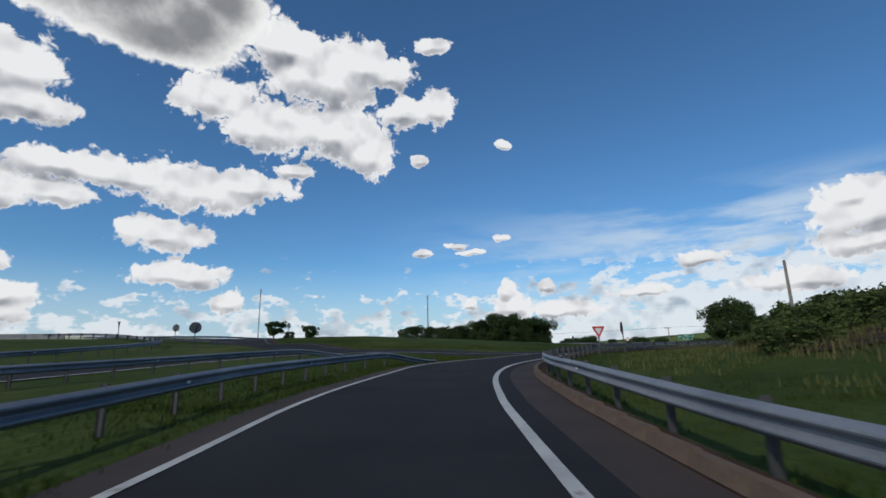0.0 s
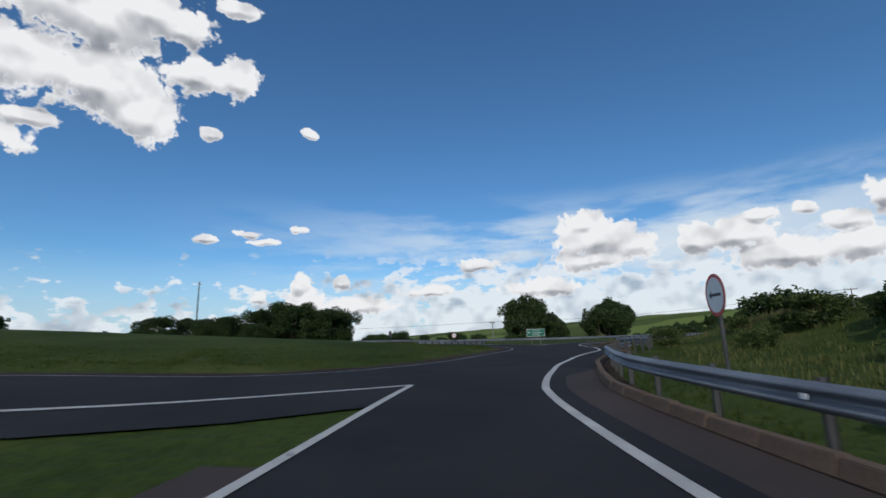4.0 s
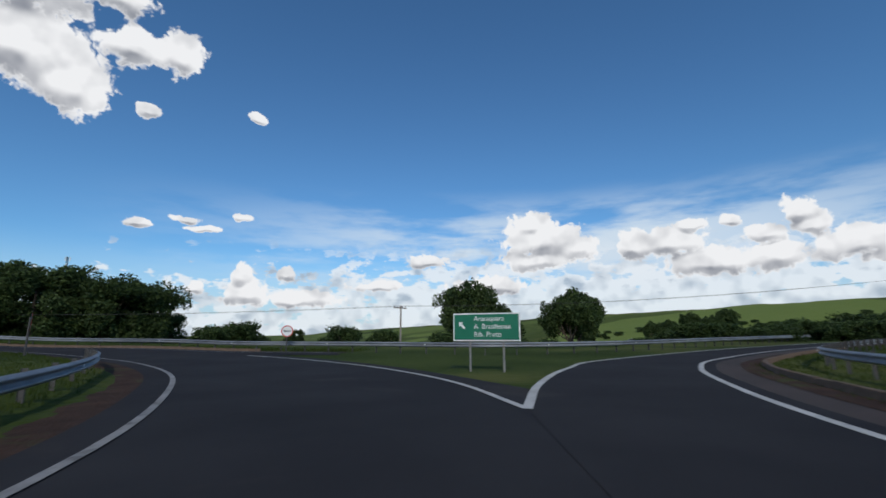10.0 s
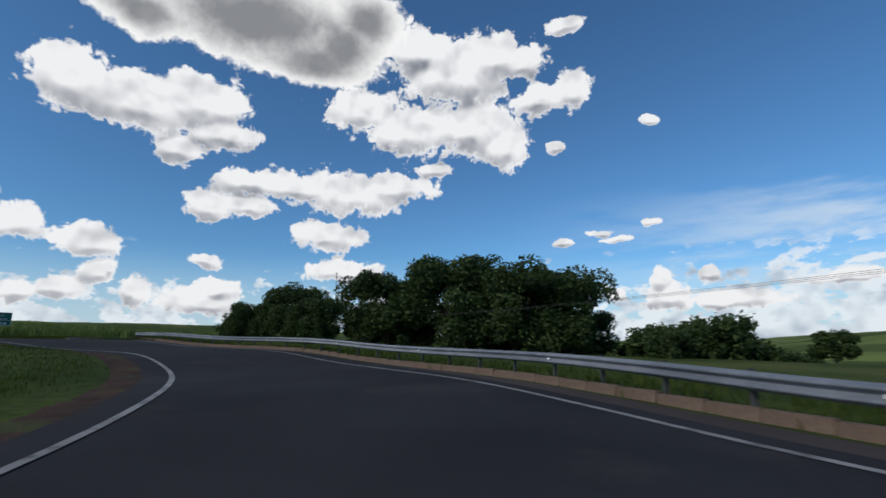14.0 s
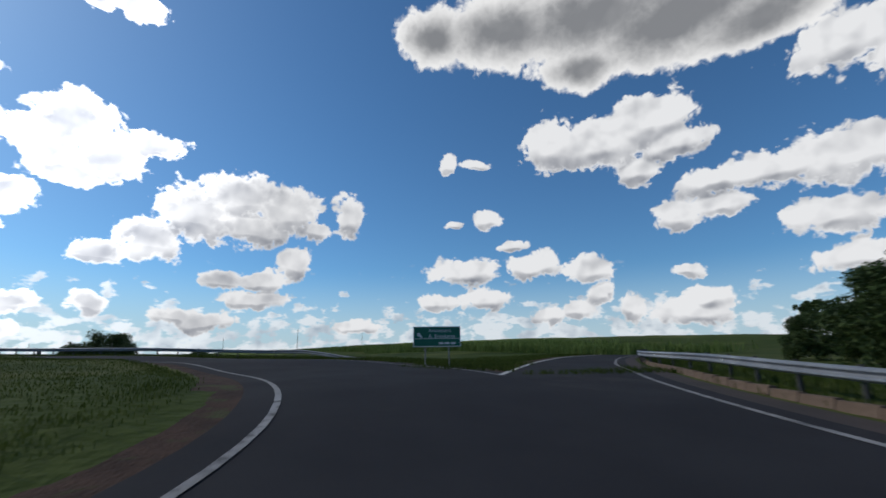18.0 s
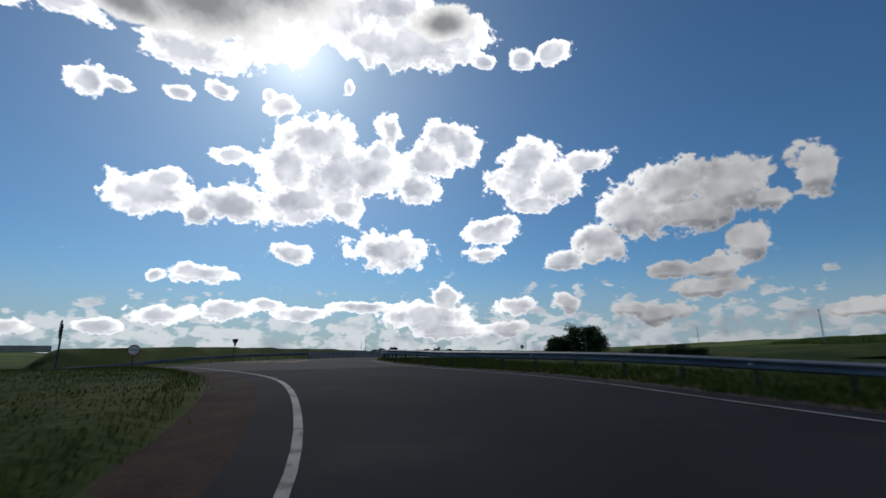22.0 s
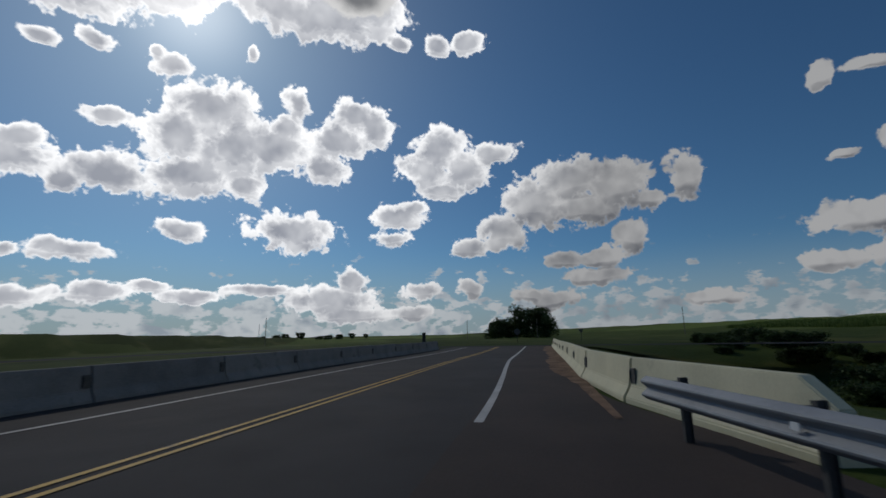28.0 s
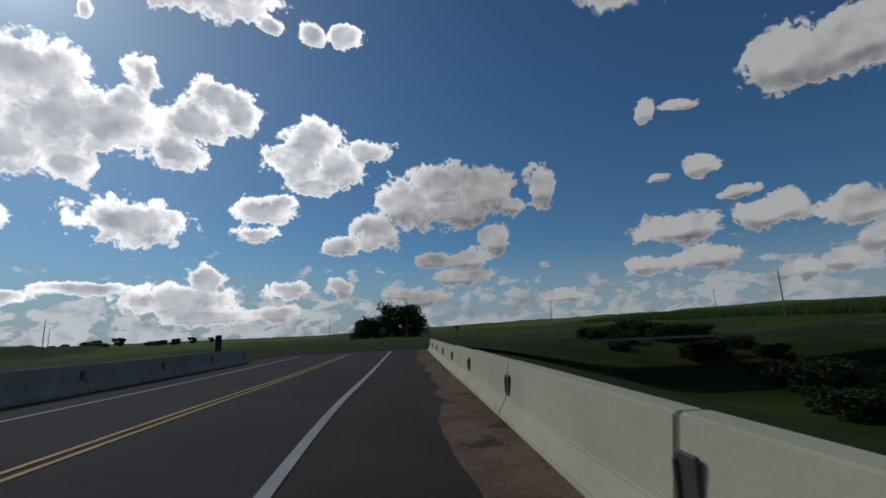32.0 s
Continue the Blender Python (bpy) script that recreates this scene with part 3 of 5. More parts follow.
# ---- the lie of the land ----
LEVELS = np.array([(0, -40, -0.3), (0, 0, 0), (0.1, 15, 0.29), (4.4, 31, 0.45), (13.5, 44.5, 0.61), (24.8, 56.3, 0.73), (33.5, 69, 0.67), (38, 84.5, 0.67),
                   (35.3, 100, 0.71), (26.5, 112.4, 0.97), (11.9, 119, 1.52), (-5.5, 118, 2.16), (-20.8, 109, 2.7), (-31.7, 95, 3.29), (-41.2, 82, 3.51),
                   (-51, 73.8, 3.44), (-60, 70, 3.42), (-66, 68.6, 3.4), (-90, 62, 3.3), (-130, 52, 3.0), (-20, 60, 2.2), (-8, 46, 1.2)])


def level(p):
    """Height of the road surface at the plan points p."""
    p = np.asarray(p, float).reshape(-1, 2)
    w = 1 / (((p[:, None, :] - LEVELS[None, :, :2]) ** 2).sum(2) + 60) ** 2
    return (w * LEVELS[:, 2]).sum(1) / w.sum(1)


def lv(x, y):
    return float(level([(x, y)])[0])


def smooth(a, b, x):
    s = np.clip((np.asarray(x, float) - a) / (b - a), 0, 1)
    return s * s * (3 - 2 * s)


ISLAND = spline([(2.5, 46.6), (6.3, 47), (9.3, 48.1), (12.4, 49.8), (15.5, 51.9), (18.2, 54.3), (20.9, 56.7), (23.7, 59.5), (26.4, 62.8), (28.6, 65.9), (30.6, 69.4), (32.1, 73), (33.3, 77), (34.0, 82),
                 (34.2, 87), (33.6, 92), (32.2, 97.8), (29.9, 103.2), (26.1, 108.3), (21.2, 112.6), (15.8, 115.6), (10, 117.1), (3, 118.2), (-3.5, 117.3), (-10.2, 114.9), (-16.6, 111.2), (-22.4, 106.1),
                 (-26.6, 100), (-29.4, 93.6), (-30.9, 87), (-31.0, 80.5), (-28.4, 73), (-22.6, 62.5), (-14, 53.6), (-6, 48.4)], 1.0, True)
ENTRY_LEFT = spline([(-3.2, -30), (-3.2, 5), (-3.1, 10.6), (-2.8, 15), (-2.2, 20.5), (-1.3, 24.7), (1.0, 29.8), (3.8, 34.3), (8.8, 41.7)])
ENTRY_RIGHT = spline([(1.2, -30), (1.2, 5), (1.3, 10.6), (1.8, 16), (2.6, 20.5), (3.5, 23.3), (4.8, 26.4), (7.3, 32), (10.3, 38), (12.3, 40.7), (14.6, 43.2), (16.6, 45.3), (18.8, 47.2), (20.4, 48.6), (22.6, 50.3),
                      (25.2, 52.2), (27.5, 54), (30.3, 57), (33, 60.2), (35.6, 63.9), (37, 65.7), (39.5, 69), (42.4, 72), (46, 75), (51.2, 78.5), (58, 81), (75, 83.5), (110, 84.5)])
EXIT_LEFT = spline([(39.3, 75.3), (42.5, 78.2), (47.2, 81.4), (53.4, 84), (75, 87), (110, 88)])
SOUTH_LEFT = spline([(8.8, 41.7), (4, 41.1), (-4, 39.5), (-12, 33), (-16, 22), (-17, 5), (-17, -30)])
EAST_EDGE = spline([(39.3, 75.3), (40.8, 80), (41.3, 86), (40.6, 92), (38.7, 99.4)])
NORTH_EDGE = spline([(44.7, 99.6), (41, 103.3), (38, 106.1), (35, 109.5), (31.1, 113.5), (25, 118), (18.9, 121.7), (14.6, 123.5), (7.5, 126), (1, 128.3), (-4, 131), (-13.7, 137), (-30, 150), (-60, 180)])
NW_LEFT = spline([(-3.4, 125.1), (-9.5, 128.6), (-18.3, 134.2), (-35, 147), (-65, 176)])
WEST_EDGE = spline([(-3.4, 125.1), (-9.5, 125.2), (-15.6, 123.6), (-21.3, 120.7), (-26.2, 116.6), (-30.0, 111.6), (-32.7, 106), (-34.8, 100.6), (-36.6, 96), (-38.2, 92.2), (-40, 88.2),
                    (-43.3, 83.4), (-48, 78.2), (-53, 74.2), (-58.5, 71.2)])
# the west road over the bridge: a straight line with its own measure along and across
W0, WD = np.array([-58.0, 67.0]), np.array([-0.9637, -0.2671])
WN = np.array([-WD[1], WD[0]])      # across, to the south (left of the way)


def west(s, c):
    """Plan point s metres along the west road and c metres to the right of its yellow line."""
    return W0 + WD * s - WN * c


def inside(p, loop):
    x, y = p[:, 0], p[:, 1]
    r = np.zeros(len(p), bool)
    for a, b in zip(loop, np.roll(loop, -1, 0)):
        c = (a[1] > y) != (b[1] > y)
        r ^= c & (x < (b[0] - a[0]) * (y - a[1]) / (b[1] - a[1] + 1e-12) + a[0])
    return r


RING_MID = offset(ISLAND, 4.0, True)
LANES = np.concatenate([RING_MID, (resample(ENTRY_LEFT, 60) + resample(ENTRY_RIGHT[:len(ENTRY_RIGHT) // 2], 60)) / 2, ENTRY_RIGHT + (-1.0, 1.6), SOUTH_LEFT + (-2.0, 1.0),
                        NORTH_EDGE + (-1.5, -2.0), np.array([west(s, 0) for s in np.arange(-8, 60, 2.0)]), np.array([west(47, c) for c in np.arange(-92, 93, 1.5)])])


def lane_distance(p):
    out = np.empty(len(p))
    for i in range(0, len(p), 4000):
        q = p[i:i + 4000]
        out[i:i + 4000] = np.sqrt(((q[:, None, :] - LANES[None, ::2, :]) ** 2).sum(2).min(1))
    return out


def terrain(p):
    p = np.asarray(p, float).reshape(-1, 2)
    x, y = p[:, 0], p[:, 1]
    z = level(p)
    away = lane_distance(p)
    free = smooth(6.5, 16, away)
    # rising cane fields in the east, a low rise in the west, the valley in the north-east
    east = 34 * smooth(45, 420, 0.97 * (x - 20) - 0.25 * (y - 60)) + 2.3 * smooth(5.5, 17, away) * smooth(2, 10, x) * smooth(74, 50, y) * smooth(-60, -20, y) * smooth(-2, 14, x - 0.62 * y - 1)
    rise = 8.5 * smooth(45, 230, -0.45 * (x + 65) + 0.89 * (y - 69)) * smooth(-20, -110, x) * smooth(420, 180, y)
    valley = -10.0 * smooth(0, 110, 0.5 * (x - 45) + 0.85 * (y - 116)) * smooth(-30, 15, x)
    # the cutting under the bridge
    s = (p - W0) @ WD
    c = -(p - W0) @ WN
    cut = -4.0 * smooth(-8, 14, s) * smooth(70, 34, s) * smooth(6.8, 26, c) * smooth(80, 36, c)
    # earth ramps of the overpass in the south
    ramp = 5.6 * smooth(10, 4, np.abs(y + 56)) * (smooth(-43, -52, x) * smooth(-260, -60, x) + smooth(12, 24, x) * smooth(110, 40, x))
    z += free * (east + rise + valley) + cut + ramp
    rough = np.array([noise.fractal(Vector((a * 0.02, b * 0.02, 0)), 0.9, 2.0, 4) for a, b in p])
    z += free * rough * (0.25 + 0.006 * np.minimum(away, 250))
    mound = inside(p, ISLAND)
    z += mound * (0.26 * smooth(5.8, 6.6, away) + 0.55 * smooth(3, 20, away - 4))
    return z - 0.014


def on_ground(x, y):
    return float(terrain([(x, y)])[0])


# one sheet of ground to the horizon
radii = np.concatenate([np.arange(0.0, 62, 1.0), np.arange(62, 130, 1.7), 130 * 1.055 ** np.arange(0, 67)])
turns = 400
angles = np.arange(turns) * 2 * math.pi / turns
gp = np.concatenate([np.stack([2 + r * np.cos(angles), 84 + r * np.sin(angles)], 1) for r in radii[1:]])
gz = terrain(gp)
gverts = [(2.0, 84.0, on_ground(2, 84))] + [(a, b, c) for (a, b), c in zip(gp, gz)]
gfaces = [(0, 1 + i, 1 + (i + 1) % turns) for i in range(turns)]
for k in range(len(radii) - 2):
    o = 1 + k * turns
    for i in range(turns):
        j = (i + 1) % turns
        gfaces.append((o + i, o + turns + i, o + turns + j, o + j))
ground = tagged(new("ground", mesh_of("ground", gverts, gfaces, GRASS, True)), "rolling green grass verges and far cane fields", "ground", kind="structure")


# ---- roads ----
def strip(name, left, right, lift, mat, parent=None, across=4, label="", closed=False, tuck=False):
    """A band of surface between two plan lines, lying on the road level."""
    n = max(len(left), len(right))
    if not closed:
        left, right = resample(left, n), resample(right, n)
    ks = np.linspace(0, 1, across + 1)
    if tuck:
        ks = np.concatenate([[0, 0.004], ks[1:-1], [0.996, 1]])
        across += 2
    pts = np.concatenate([left * (1 - k) + right * k for k in ks])
    z = level(pts) + lift
    if tuck:
        z[:n] -= 0.03
        z[-n:] -= 0.03
    verts = [(x, y, h) for (x, y), h in zip(pts, z)]
    faces = []
    for k in range(across):
        for i in range(n if closed else n - 1):
            j = (i + 1) % n
            faces.append((k * n + i, (k + 1) * n + i, (k + 1) * n + j, k * n + j))
    me = mesh_of(name, verts, faces, mat, True)
    ob = new(name, me)
    ob.parent = parent
    return tagged(ob, label)


def road(name, left, right, lift, label, closed=False, mat=ASPHALT):
    ob = strip(name, left, right, lift, mat, None, 6, closed=closed)
    return tagged(ob, label, "road", kind="structure")


def line_on(roadway, pts, width=0.15, mat=PAINT, lift=0.038, name="edge_line", closed=False):
    return strip(name, offset(pts, -width / 2, closed), offset(pts, width / 2, closed), lift, mat, roadway, 1, closed=closed)


west_lane = WEST_EDGE[:int(len(WEST_EDGE) * 0.60)]
to_lane = np.sqrt(((ISLAND[:, None, :] - west_lane[None, :, :]) ** 2).sum(2)).min(1)
broad = np.where((ISLAND[:, 0] < 4) & (ISLAND[:, 1] > 88), np.clip(to_lane + 0.9, 7.9, 13.0), 7.9)
broad = sum(np.roll(broad, k) for k in range(-3, 4)) / 7
ring = road("road_ring", offset(ISLAND, -0.75, True), ISLAND + normals(ISLAND, True) * broad[:, None], 0.022, "dark asphalt roundabout lane with white edge line", True)
n_right = len(ENTRY_RIGHT)
entry = road("road_entry", np.concatenate([ENTRY_LEFT, [(11, 44.5)]]), offset(ENTRY_RIGHT[:int(n_right * 0.43)], 0.5), 0.026, "dark asphalt slip road into the roundabout")
east_road = road("road_east", np.concatenate([spline([(11, 44.5), (16, 48), (22, 54), (28.5, 60.5), (34, 67.5)]), EXIT_LEFT]), offset(ENTRY_RIGHT[int(n_right * 0.43) - 1:], 0.5), 0.030, "dark asphalt exit road to the east")
north_road = road("road_north", np.concatenate([spline([(43, 99), (37, 103), (30, 111), (20, 118), (10, 122)]), NW_LEFT]), offset(NORTH_EDGE, 0.6), 0.026, "dark asphalt exit road to the north-west")
south_road = road("road_south", offset(SOUTH_LEFT, 4.5), SOUTH_LEFT, 0.018, "dark asphalt exit road to the south")
W_IN = WEST_EDGE[int(len(WEST_EDGE) * 0.62):]
west_l = np.concatenate([spline([(-29.5, 88), (-30.3, 82), (-30, 74), (-32, 66), (-38, 62.2), (-46, 61)]), [west(s, -5.4) for s in np.arange(-8, 45, 2.0)]])
west_road = road("road_west", west_l, np.concatenate([offset(W_IN, 0.6), [west(s, 5.75) for s in np.arange(2, 45, 2.0)]]), 0.028, "dark asphalt two-lane road over the bridge", mat=OLD_ASPHALT)
cross_road = road("road_cross", np.array([west(43, c) for c in np.arange(-90, 91, 5.0)]), np.array([west(51, c) for c in np.arange(-90, 91, 5.0)]), 0.024, "dark asphalt cross road beyond the bridge")

line_on(ring, ISLAND, 0.14, PAINT_WORN, closed=True)
line_on(entry, ENTRY_LEFT, 0.15)
line_on(entry, ENTRY_RIGHT[:int(n_right * 0.43)], 0.18)
line_on(east_road, ENTRY_RIGHT[int(n_right * 0.43) - 1:], 0.18)
line_on(east_road, EXIT_LEFT, 0.2)
line_on(ring, EAST_EDGE, 0.16)
line_on(south_road, SOUTH_LEFT, 0.2)
line_on(ring, NORTH_EDGE, 0.15, PAINT_WORN)
line_on(north_road, NW_LEFT, 0.22)
line_on(ring, WEST_EDGE[:int(len(WEST_EDGE) * 0.74)], 0.15, PAINT_WORN)
line_on(west_road, np.array([west(s, 2.9 + 0.65 * (1 - float(smooth(-2, 18, s)))) for s in np.arange(-1.5, 43, 1.5)]), 0.15)
for c in (-0.13, 0.13):
    line_on(west_road, np.array([west(s, c) for s in np.arange(-6, 41, 1.5)]), 0.10, YELLOW, name="centre_line")
line_on(west_road, np.concatenate([spline([(-30, 66), (-38, 64.5), (-48, 65.2)]), [west(s, -3.4) for s in np.arange(-3, 41, 1.5)]]), 0.13)

# hatched yellow gore before the bridge
GORE = ((-37.6, 82.5), (-44.5, 75.4), (-52.6, 68.9), (-35.4, 70.0))
line_on(west_road, spline([GORE[0], GORE[1], (-48.6, 71.7), GORE[2]]), 0.16, YELLOW, name="hatch_border")
line_on(west_road, spline([GORE[0], (-36.6, 76), GORE[3]]), 0.16, YELLOW, name="hatch_border")
line_on(west_road, spline([GORE[3], (-42, 68.6), (-48, 68.3), GORE[2]]), 0.16, YELLOW, name="hatch_border")
for k in np.linspace(0.12, 0.92, 7):
    a = np.array(GORE[0]) * (1 - k) + np.array(GORE[3]) * k
    b = np.array(GORE[0]) * (1 - k * 0.78) + np.array((-48.6, 71.7)) * k * 0.78
    line_on(west_road, np.stack([a, (a + b) / 2, b]), 0.28, YELLOW, name="hatch_bar")

# dusty shoulders and red earth along the edges
wob = np.array([noise.noise(Vector((x * 0.3, y * 0.3, 7))) + 0.5 * noise.noise(Vector((x * 0.9, y * 0.9, 2))) for x, y in ISLAND])
strip("road_shoulder_inner", offset(ISLAND, -1.0, True) + (offset(ISLAND, -1.0, True) - ISLAND) * (1.15 + 0.5 * wob)[:, None], offset(ISLAND, -0.7, True), 0.018, DIRT, None, 3, closed=True)
tagged(bpy.data.objects["road_shoulder_inner"], "red earth verge round the grass island", "verge", kind="structure")


def verge(name, line, a, b, mat, lift, label):
    return tagged(strip(name, offset(line, a), offset(line, b), lift, mat, None, 3), label, "verge", kind="structure")


verge("road_shoulder_entry", ENTRY_RIGHT, 0.3, 1.45, SHOULDER, 0.02, "dusty dark asphalt shoulder")
verge("verge_entry", ENTRY_RIGHT, 1.35, 2.0, DIRT, 0.03, "crumbling red earth beside the shoulder")
verge("road_shoulder_entry_left", ENTRY_LEFT[:-6], -0.75, -0.05, SHOULDER, 0.02, "dusty dark asphalt shoulder")
verge("road_shoulder_north", NORTH_EDGE, 0.4, 1.35, SHOULDER, 0.018, "dusty dark asphalt shoulder")
verge("road_shoulder_west", WEST_EDGE, 0.85, 1.5, SHOULDER, 0.02, "dusty dark asphalt shoulder")
verge("verge_north_west", NW_LEFT, -1.1, -0.1, DIRT, 0.02, "red earth verge")
verge("road_shoulder_bridge", np.array([west(s, 3.15) for s in np.arange(5, 43, 1.5)]), 0.0, 2.0, SHOULDER, 0.034, "dusty reddish asphalt shoulder of the bridge")
drift = np.array([west(s, 5.75) for s in np.arange(-1, 43, 0.5)])
ragged = np.array([0.95 + 0.45 * noise.noise(Vector((k * 0.13, 1.3, 0))) + 0.22 * noise.noise(Vector((k * 0.5, 4.1, 0))) for k in range(len(drift))]) * (0.12 + 0.88 * smooth(0, 24, np.arange(len(drift))))
tagged(strip("verge_bridge", drift + normals(drift) * -ragged[:, None], drift, 0.042, SAND, None, 4), "sandy red earth drifted against the barrier", "verge", kind="structure")
tagged(strip("road_apron", spline([(38.3, 99.9), (41, 98.9), (43.8, 97.2)]), spline([(36.4, 108.7), (41, 104.3), (44.6, 100.4)]), 0.017, ASPHALT, None, 6), "dusty asphalt apron beside the guard rail", "road", kind="structure")
tagged(strip("road_apron_bridge", np.array([west(s, 3.4) for s in np.arange(-10, 7, 1.0)]), spline([west(-10, 8.3), west(-3, 7.1), west(1.2, 5.9), west(6, 5.3)]), 0.0325, SHOULDER, None, 5), "dusty reddish asphalt beside the flared barrier", "road", kind="structure")


def kerb(line, a, label):
    """A low battered kerb of worn concrete blocks along a line."""
    path = offset(line, a)
    run = np.concatenate([[0], np.cumsum(np.linalg.norm(np.diff(path, axis=0), axis=1))])
    owner = thing("kerb", label, "kerb", "kerbs", kind="structure")
    rnd = random.Random(5)
    s = 0.0
    while s < run[-1] - 1.0:
        ln = 0.995
        p0 = np.array([np.interp(s, run, path[:, i]) for i in (0, 1)])
        p1 = np.array([np.interp(s + ln, run, path[:, i]) for i in (0, 1)])
        dv = (p1 - p0) / np.linalg.norm(p1 - p0)
        mid = (p0 + p1) / 2
        tilt = rnd.uniform(-2, 2)
        m = pose(mid[0], mid[1], lv(*mid) + rnd.uniform(-0.012, 0.008), tilt, rnd.uniform(-0.6, 0.6), math.degrees(math.atan2(dv[1], dv[0])))
        piece("kerb_stone", KERB_STONE, owner, m=m)
        s += 1.0
    return owner


kb = bmesh.new()
v = add_box(kb, (0, 0, 0.08), (0.992, 0.28, 0.22))
for q in v:
    if q.co.z > 0.1:
        q.co.y *= 0.6
bevelled(kb, 0.014, 2)
KERB_STONE = bpy.data.meshes.new("kerb_stone")
kb.to_mesh(KERB_STONE)
kb.free()
KERB_STONE.materials.append(KERB)
kerb(NORTH_EDGE[7:int(len(NORTH_EDGE) * 0.62)], 1.8, "low dusty concrete kerb below the guard rail")
slip_kerb = ENTRY_RIGHT[int(len(ENTRY_RIGHT) * 0.14):int(len(ENTRY_RIGHT) * 0.82)]
kerb(slip_kerb, (1.5 + 0.7 * smooth(46, 61, slip_kerb[:, 1]))[:, None], "low dusty concrete kerb beside the slip road")


# ---- guard rails ----
def w_profile():
    """Half-metre-high double-wave rail: pairs of (outwards, up) from its middle."""
    return [(0.0, -0.156), (0.018, -0.145), (0.075, -0.105), (0.082, -0.085), (0.075, -0.065), (0.012, -0.02), (0.0, 0.0), (0.012, 0.02), (0.075, 0.065), (0.082, 0.085), (0.075, 0.105), (0.018, 0.145), (0.0, 0.156)]


post_bm = bmesh.new()
add_box(post_bm, (0, 0, 0.34), (0.10, 0.006, 0.9))
add_box(post_bm, (-0.048, 0, 0.34), (0.006, 0.06, 0.9))
add_box(post_bm, (0.048, 0, 0.34), (0.006, 0.06, 0.9))
RAIL_POST = bpy.data.meshes.new("post")
post_bm.to_mesh(RAIL_POST)
post_bm.free()
RAIL_POST.materials.append(POST)
blk = bmesh.new()
add_box(blk, (0.095, 0, 0.6), (0.10, 0.12, 0.3))
bevelled(blk, 0.01)
RAIL_BLOCK = bpy.data.meshes.new("spacer")
blk.to_mesh(RAIL_BLOCK)
blk.free()
RAIL_BLOCK.materials.append(POST)
refl = bmesh.new()
add_box(refl, (0.232, 0, 0.6), (0.012, 0.09, 0.06))
REFLECTOR = bpy.data.meshes.new("reflector")
refl.to_mesh(REFLECTOR)
refl.free()
REFLECTOR.materials.append(SIGN_WHITE)


def guard_rail(line, face, label, height=0.6, drop_start=False, drop_end=False, lift=0.0, ramp=6.0):
    """A run of lapped rail panels on steel posts; face is +1 when the traffic is left of the line's way, -1 when right."""
    owner = thing("guard_rail", label, "guard rail", "guard rails")
    run = np.concatenate([[0], np.cumsum(np.linalg.norm(np.diff(line, axis=0), axis=1))])
    total = run[-1]
    nrm = -normals(line) * face
    prof = w_profile()

    def at(s):
        p = np.array([np.interp(s, run, line[:, i]) for i in (0, 1)])
        n = np.array([np.interp(s, run, nrm[:, i]) for i in (0, 1)])
        return p, n / np.linalg.norm(n)

    def sink(s):
        k = 0.0
        if drop_start:
            k += 0.62 * (1 - float(smooth(0, ramp, s)))
        if drop_end:
            k += 0.62 * float(smooth(total - ramp, total, s))
        return k

    count = max(1, round(total / 4.0))
    seg = total / count
    for k in range(count):
        ss = np.linspace(k * seg, min((k + 1) * seg + 0.15, total), 7)
        verts, faces = [], []
        for s in ss:
            p, n = at(s)
            z = lv(*p) + height - sink(s) + lift
            proud = 0.145 + (0.004 if k % 2 else 0.0)
            for o, u in prof:
                verts.append((p[0] + n[0] * (o + proud), p[1] + n[1] * (o + proud), z + u))
            for o, u in reversed(prof):
                verts.append((p[0] + n[0] * (o + proud - 0.006), p[1] + n[1] * (o + proud - 0.006), z + u))
        m = 2 * len(prof)
        for i in range(len(ss) - 1):
            for j in range(m):
                faces.append((i * m + j, i * m + (j + 1) % m, (i + 1) * m + (j + 1) % m, (i + 1) * m + j))
        faces.append(tuple(range(m)))
        faces.append(tuple(reversed(range((len(ss) - 1) * m, len(ss) * m))))
        piece("beam", mesh_of("beam", verts, faces, STEEL, False), owner)
    for k in range(int(total / 2.0) + 1):
        s = min(k * 2.0 + 0.3, total)
        p, n = at(s)
        m = pose(p[0], p[1], lv(*p) - sink(s) + lift, 0, 0, math.degrees(math.atan2(n[1], n[0])))
        upright = piece("post", RAIL_POST, owner, m=m)
        piece("spacer", RAIL_BLOCK, upright)
        if k % 4 == 1:
            piece("reflector", REFLECTOR, upright, "small white reflector")
    return owner


slip = ENTRY_RIGHT[6:-4]
guard_rail(slip + normals(slip) * (2.0 + 2.2 * smooth(46, 61, slip[:, 1]))[:, None], 1, "galvanised double-wave guard rail beside the slip road")
guard_rail(spline([(-5.3, -25), (-5.3, 6), (-5.4, 13), (-4.8, 20), (-3.0, 25.5), (-0.6, 29.5)]), -1, "galvanised guard rail with a turned-down end", drop_end=True)
guard_rail(spline([(-15, -5), (-14.8, 8), (-13.6, 20), (-10.4, 29), (-6, 34.2)]), -1, "galvanised guard rail between two slip roads", drop_end=True)
guard_rail(spline([(105, 93), (80, 91), (65, 89.5), (57, 89.6), (52.3, 91.5), (49, 95.2), (46.2, 99.8), (42.4, 104.4), (39.2, 107.3), (36.5, 111.3), (32.8, 115.6), (26.5, 120.5), (20.2, 124.3), (15.6, 126.2), (8.5, 128.7), (2.2, 130.9), (-2.6, 133.3), (-12.8, 138.3), (-28, 150.8)]),
           1, "bright galvanised guard rail above a low kerb")
